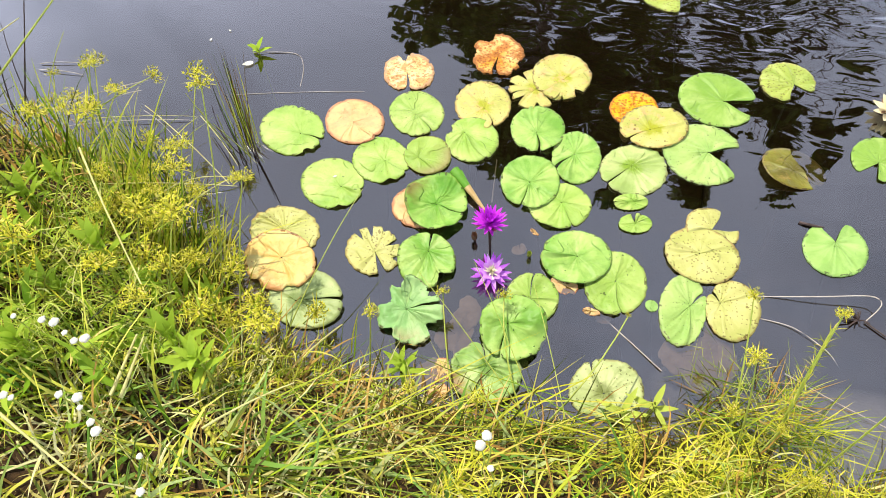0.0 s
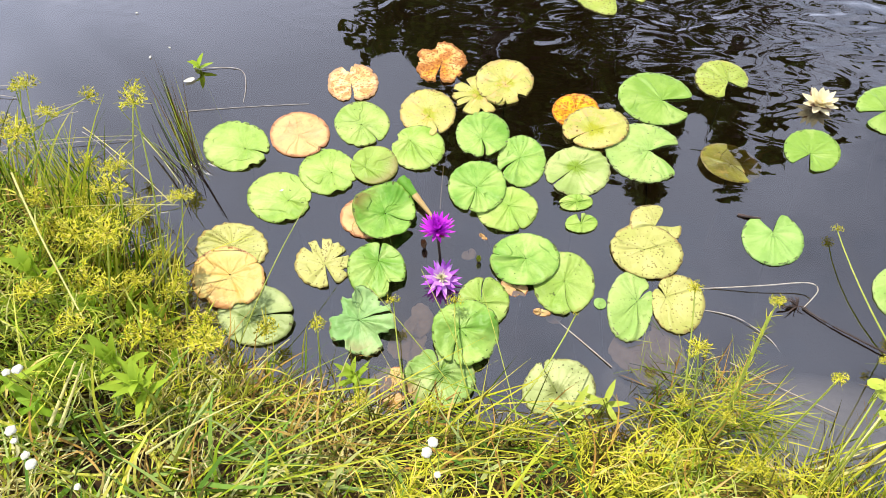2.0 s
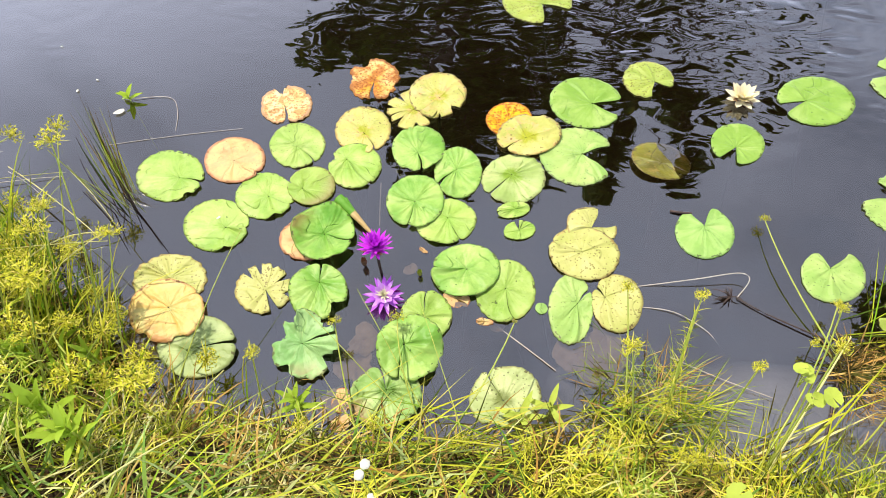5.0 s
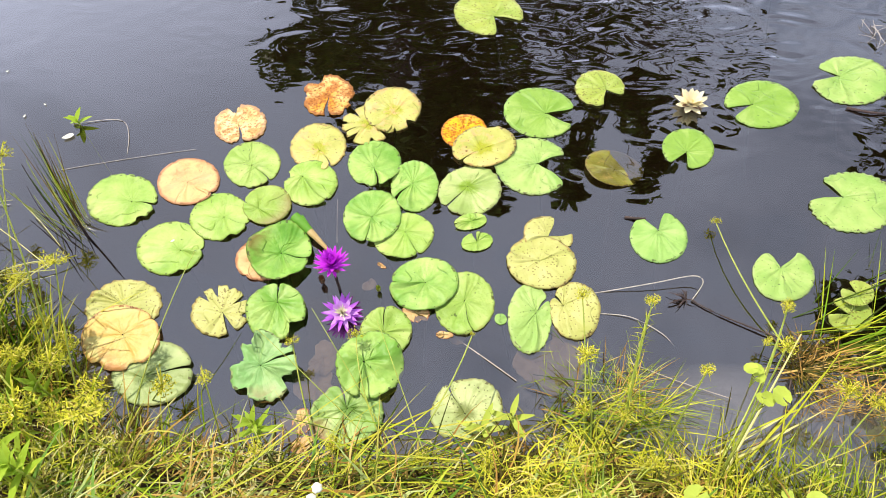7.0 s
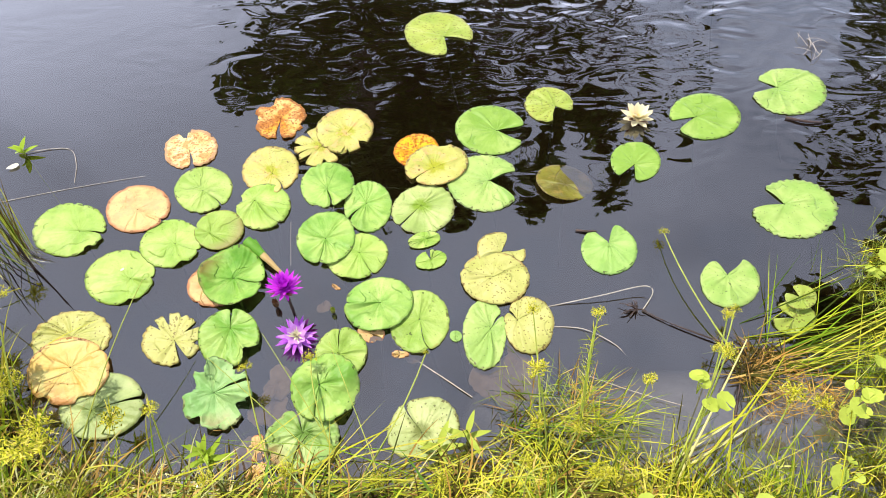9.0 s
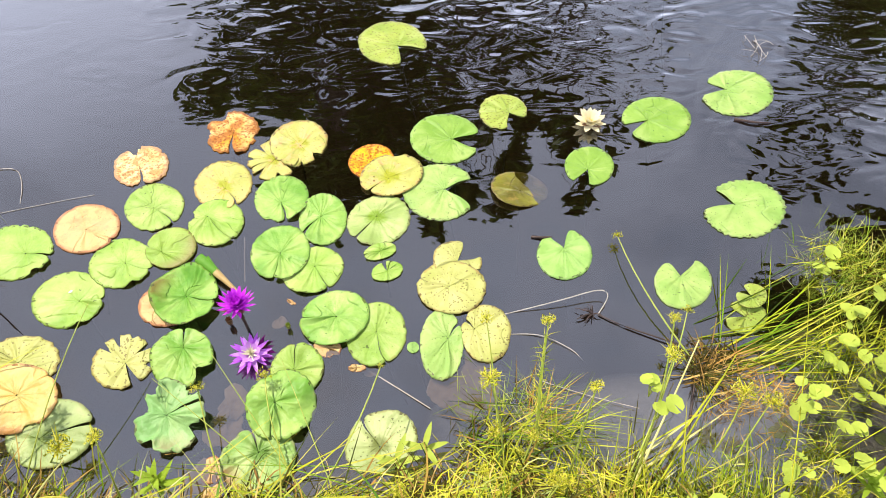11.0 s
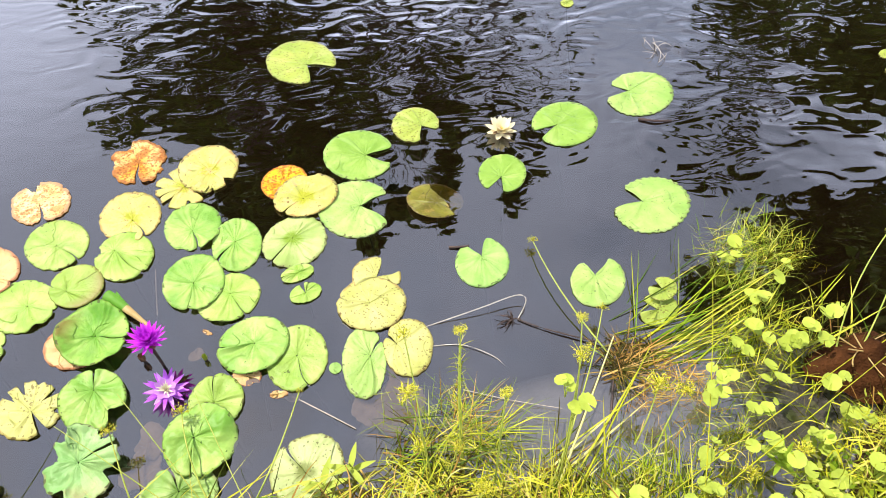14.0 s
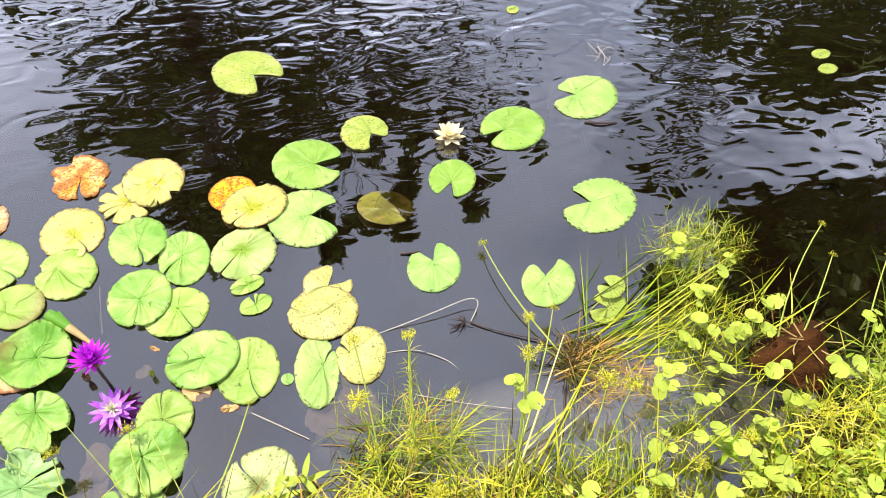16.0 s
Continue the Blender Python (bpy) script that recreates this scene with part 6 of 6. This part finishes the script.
# long single stems: reeds and straws that stand out
for a, b, sag, w, m, lab in (((-0.36, 1.0, 0.05), (-0.13, 1.42, 0.22), 0.03, 0.004, STEM, "dark green bent reed stem"),
                             ((-0.3, 0.86, 0.2), (-0.125, 0.939, 0.36), 0.02, 0.006, STRAW, "pale dry grass stem"),
                             ((-0.968, 1.199, 0.36), (-0.66, 0.95, 0.46), 0.02, 0.006, SEDGE, "long yellow stem leaning across the bank"),
                             ((-0.865, 1.498, 0.35), (-0.51, 0.973, 0.46), 0.02, 0.006, STRAW, "long pale dry stem leaning across the bank"),
                             ((-0.53, 0.762, 0.45), (-0.5, 0.877, 0.47), 0.0, 0.008, STRAW, "pale dry grass stem"),
                             ((-0.335, 0.686, 0.47), (-0.189, 0.778, 0.44), 0.01, 0.005, STRAW, "pale dry grass stem"),
                             ((-0.732, 0.736, 0.46), (-0.485, 0.577, 0.5), 0.01, 0.006, STRAW, "long pale dry grass stem"),
                             ((-0.51, 0.757, 0.45), (-0.485, 0.872, 0.47), 0.0, 0.0075, STRAW, "pale dry grass stem"),
                             ((-1.277, 1.674, 0.300), (-0.983, 2.010, 0.500), 0.0, 0.009, STEM, "tall reed stem leaning over the water"),
                             ((-1.235, 1.907, 0.400), (-1.177, 2.002, 0.400), 0.0, 0.005, STRAW, "pale reed stem leaning over the water"),
                             ((-1.331, 1.919, 0.060), (-1.100, 1.994, 0.500), 0.0, 0.006, DARK_STEM, "tall dark reed stem in the pond"),
                             ((-1.362, 1.921, 0.060), (-1.236, 1.933, 0.400), 0.01, 0.005, DARK_STEM, "tall dark reed stem in the pond"),
                             ((0.28, 0.76, 0.15), (0.03, 1.1, 0.3), 0.02, 0.003, STEM, "thin green grass stem"),
                             ((0.3, 0.74, 0.15), (0.16, 1.12, 0.3), 0.02, 0.003, STEM, "thin green grass stem"),
                             ((0.35, 0.72, 0.15), (0.3, 1.1, 0.22), 0.02, 0.003, STEM, "thin green grass stem"),
                             ((1.0, 0.6, 0.05), (1.32, 0.86, 0.12), 0.01, 0.007, STRAW, "thick pale dry stem over the shallows"),
                             ((1.02, 0.56, 0.05), (1.4, 0.8, 0.1), 0.01, 0.006, SEDGE, "thick yellow-green stem over the shallows"),
                             ((1.25, 0.4, 0.1), (1.62, 0.86, 0.2), 0.02, 0.0036, SEDGE, "long yellow-green stem over the shallows"),
                             ((1.3, 0.42, 0.1), (1.9, 0.5, 0.2), 0.02, 0.0036, SEDGE, "long yellow-green stem over the shallows"),
                             ((1.1, 0.45, 0.12), (1.75, 0.52, 0.24), 0.02, 0.0036, SEDGE, "long yellow-green stem over the shallows"),
                             ((1.2, 0.66, 0.0), (1.34, 0.84, 0.01), 0.0, 0.008, DARK_STEM, "dark rotten stem in the water")):
    stem(bend(a, b, sag, 8), w / 2, w / 4, m, lab, "straw" if m is STRAW else "reed")

# dark earth mound on the right
v, f = [], []
for i in range(25):
    for j in range(11):
        a, q = 2 * math.pi * i / 24, j / 10
        rr = q * (0.13 + 0.03 * math.sin(3 * a))
        p = Vector((rr * math.cos(a), rr * math.sin(a) * 0.8, 0))
        p.z = 0.09 * (1 - q * q) + 0.04 * noise.noise(p * 16) - 0.03
        v.append(p)
for i in range(24):
    for j in range(10):
        a = i * 11 + j
        f.append((a, a + 1, a + 12, a + 11))
mound = new("earth_mound", mesh_of("earth_mound", v, f, SOIL))
mound.matrix_world = pose(1.94, 0.54, 0.03)
tagged(mound, "dark reddish-brown mound of peat at the water's edge", "mound")
for a, b in (((1.9, 0.61, 0.085), (1.95, 0.46, 0.1)), ((1.93, 0.6, 0.1), (1.9, 0.47, 0.1)), ((1.86, 0.53, 0.09), (2.0, 0.56, 0.11)), ((1.88, 0.57, 0.1), (1.99, 0.49, 0.11))):
    stem(bend(a, b, -0.025, 8, 0.12), 0.0022, 0.0014, ROLLED, "tan dead root over a peat mound", "root")


# ------------------------------------------------------------ grass cover
def scatter(n, x0, x1, y0, y1, lo, hi, seed):
    g = np.random.default_rng(seed)
    x, y = g.uniform(x0, x1, n), g.uniform(y0, y1, n)
    s = inland(x, y)
    keep = (s > lo) & (s < hi)
    # tufts with bare gaps between them
    tuft = np.array([noise.noise(Vector((a * 7, b * 7, seed))) + 0.6 * noise.noise(Vector((a * 19, b * 19, seed))) for a, b in zip(x, y)])
    keep &= g.random(n) < np.clip(0.22 + 2.6 * tuft, 0.0, 1)
    x, y = x[keep], y[keep]
    return np.stack([x, y, np.maximum(ground_z(x, y), -0.04) - 0.01], -1), g


def cover(name, n, box, band, height, width, lean, droop, material, label, seed, seg=4, az=None, low=1.0, raised=0.0, curl=0.6):
    """Blades strewn over the land, lower towards the water by the share low."""
    b, g = scatter(n, *box, *band, seed)
    k = len(b)
    b[:, 2] += raised * g.random(k)
    a = g.uniform(0, 2 * np.pi, k) if az is None else radians(az) + g.normal(0, 0.7, k)
    tall = low + (1 - low) * np.clip(inland(b[:, 0], b[:, 1]) / 0.3, 0, 1)
    s = blades(b, g.uniform(*height, k) * tall, g.uniform(*width, k), a, np.abs(g.normal(lean[0], lean[1], k)), g.uniform(droop[0], droop[1], k), seg, curl)
    return tagged(new(name, mesh_of(name, *s, material)), label, "grass", kind="stuff")


cover("grass", 8200, (-2.4, 1.3, 0.0, 1.8), (0.0, 1.6), (0.08, 0.24), (0.0034, 0.0085), (0.65, 0.35), (0.4, 2.0), GRASS, "green tangled bank grass", 31, low=0.45, seg=5)
cover("sedge_grass", 6800, (-2.4, 1.3, 0.2, 1.8), (-0.04, 0.8), (0.06, 0.22), (0.003, 0.0085), (0.75, 0.35), (0.5, 2.4), SEDGE, "yellow-green fine sedge leaves", 32, low=0.45, seg=5)
cover("dry_grass", 6000, (-2.4, 1.3, 0.0, 1.8), (-0.02, 1.4), (0.08, 0.28), (0.0026, 0.0064), (1.1, 0.35), (0.3, 2.2), STRAW, "dry straw-coloured fallen grass", 33, low=0.6, seg=6, curl=1.1)
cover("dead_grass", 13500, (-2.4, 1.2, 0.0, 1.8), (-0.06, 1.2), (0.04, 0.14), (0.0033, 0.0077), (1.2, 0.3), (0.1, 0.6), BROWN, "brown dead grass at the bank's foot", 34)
cover("marsh_grass", 3800, (0.9, 2.8, -0.2, 0.9), (-0.06, 0.9), (0.05, 0.16), (0.0026, 0.0065), (0.75, 0.35), (0.2, 1.2), SEDGE, "yellow-green marsh grass", 35, az=30)
cover("sedge_fluff", 4600, (-2.0, -0.48, 0.8, 1.75), (-0.06, 0.6), (0.025, 0.07), (0.0030, 0.0063), (0.9, 0.5), (0.2, 1.4), FLUFF, "fluffy yellow sedge heads in a mass", 36, 3, raised=0.13)
cover("field_grass", 26000, (-14, 22, -9, 0.2), (0.4, 30), (0.1, 0.3), (0.006, 0.012), (0.4, 0.25), (0.2, 1.0), GRASS, "green grass behind the bank", 37, 3)
cover("pale_grass", 9600, (-1.3, 0.0, 0.3, 0.95), (0.02, 0.8), (0.07, 0.2), (0.0028, 0.0068), (1.1, 0.4), (0.5, 2.8), STRAW, "pale tangled half-dry grass", 38, seg=6, curl=1.1)
cover("low_grass", 7000, (-1.3, 1.0, 0.3, 1.0), (0.02, 0.8), (0.04, 0.12), (0.0039, 0.0078), (0.9, 0.4), (0.4, 2.0), GRASS, "low green tangled grass", 39)
cover("broad_grass", 1700, (-1.4, 0.9, 0.2, 0.95), (0.02, 0.8), (0.1, 0.26), (0.006, 0.012), (1.0, 0.3), (0.2, 1.0), PALE_BLADE, "broad pale green grass blades", 40, low=0.6)
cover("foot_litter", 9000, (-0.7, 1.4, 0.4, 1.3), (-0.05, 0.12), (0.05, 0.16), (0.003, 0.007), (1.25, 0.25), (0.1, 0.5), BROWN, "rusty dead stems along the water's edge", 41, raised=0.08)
cover("rusty_litter", 2500, (-0.6, 1.3, 0.4, 1.2), (-0.04, 0.14), (0.06, 0.2), (0.003, 0.006), (1.2, 0.25), (0.1, 0.5), RUSTY, "rust-brown fallen stems along the water's edge", 44, raised=0.09)
cover("bank_sedge", 4200, (-1.9, -0.35, 0.75, 1.75), (-0.02, 0.7), (0.16, 0.34), (0.004, 0.009), (0.5, 0.3), (0.8, 2.4), GRASS, "arching green sedge leaves between the heads", 49, low=0.6, seg=6)
cover("brown_litter", 3800, (-1.9, 1.2, 0.3, 1.75), (0.0, 0.8), (0.05, 0.2), (0.003, 0.006), (1.0, 0.35), (0.2, 1.8), RUSTY, "rust-brown dead leaves among the grass", 50, seg=5, raised=0.05)
cover("left_litter", 3600, (-2.0, -0.7, 1.2, 1.95), (-0.06, 0.5), (0.05, 0.14), (0.004, 0.009), (1.1, 0.35), (0.3, 1.8), RUSTY, "rust-brown dead leaves matted at the pond's edge", 51, seg=4, raised=0.05)
cover("bank_leaves", 1900, (-2.0, -0.4, 0.7, 1.8), (-0.02, 0.6), (0.08, 0.2), (0.01, 0.02), (0.7, 0.35), (0.3, 1.2), WEED, "bright green lance-shaped leaves among the sedges", 45, low=0.8, raised=0.1)
cover("lime_weed", 12500, (1.25, 2.5, -0.2, 0.46), (-0.1, 0.5), (0.012, 0.034), (0.006, 0.014), (0.9, 0.4), (0.2, 1.2), LIME, "small lime-green leaves in a mass", 42, 3, raised=0.14)
cover("meadow_grass", 60000, (-6, 7, -4.5, 0.3), (0.35, 30), (0.1, 0.26), (0.007, 0.013), (0.6, 0.3), (0.2, 1.0), GRASS, "green meadow grass behind the bank", 43, 3)
cover("marsh_sedge", 5400, (0.8, 2.4, 0.0, 0.66), (-0.1, 0.4), (0.05, 0.14), (0.0025, 0.0048), (0.7, 0.35), (0.2, 1.3), LIME, "fine lime-green marsh sedge", 46, raised=0.04)
cover("shore_grass", 26000, (-7.5, -2.2, -0.2, 3.0), (0.0, 3.0), (0.08, 0.28), (0.004, 0.009), (0.7, 0.35), (0.2, 1.2), GRASS, "tangled bank grass farther along the shore", 47, 3, low=0.5)
cover("marsh_edge_grass", 16000, (2.2, 8.0, -2.0, 0.5), (-0.05, 1.6), (0.06, 0.22), (0.004, 0.009), (0.7, 0.35), (0.2, 1.2), SEDGE, "yellow-green marsh grass farther along the shore", 48, 3)
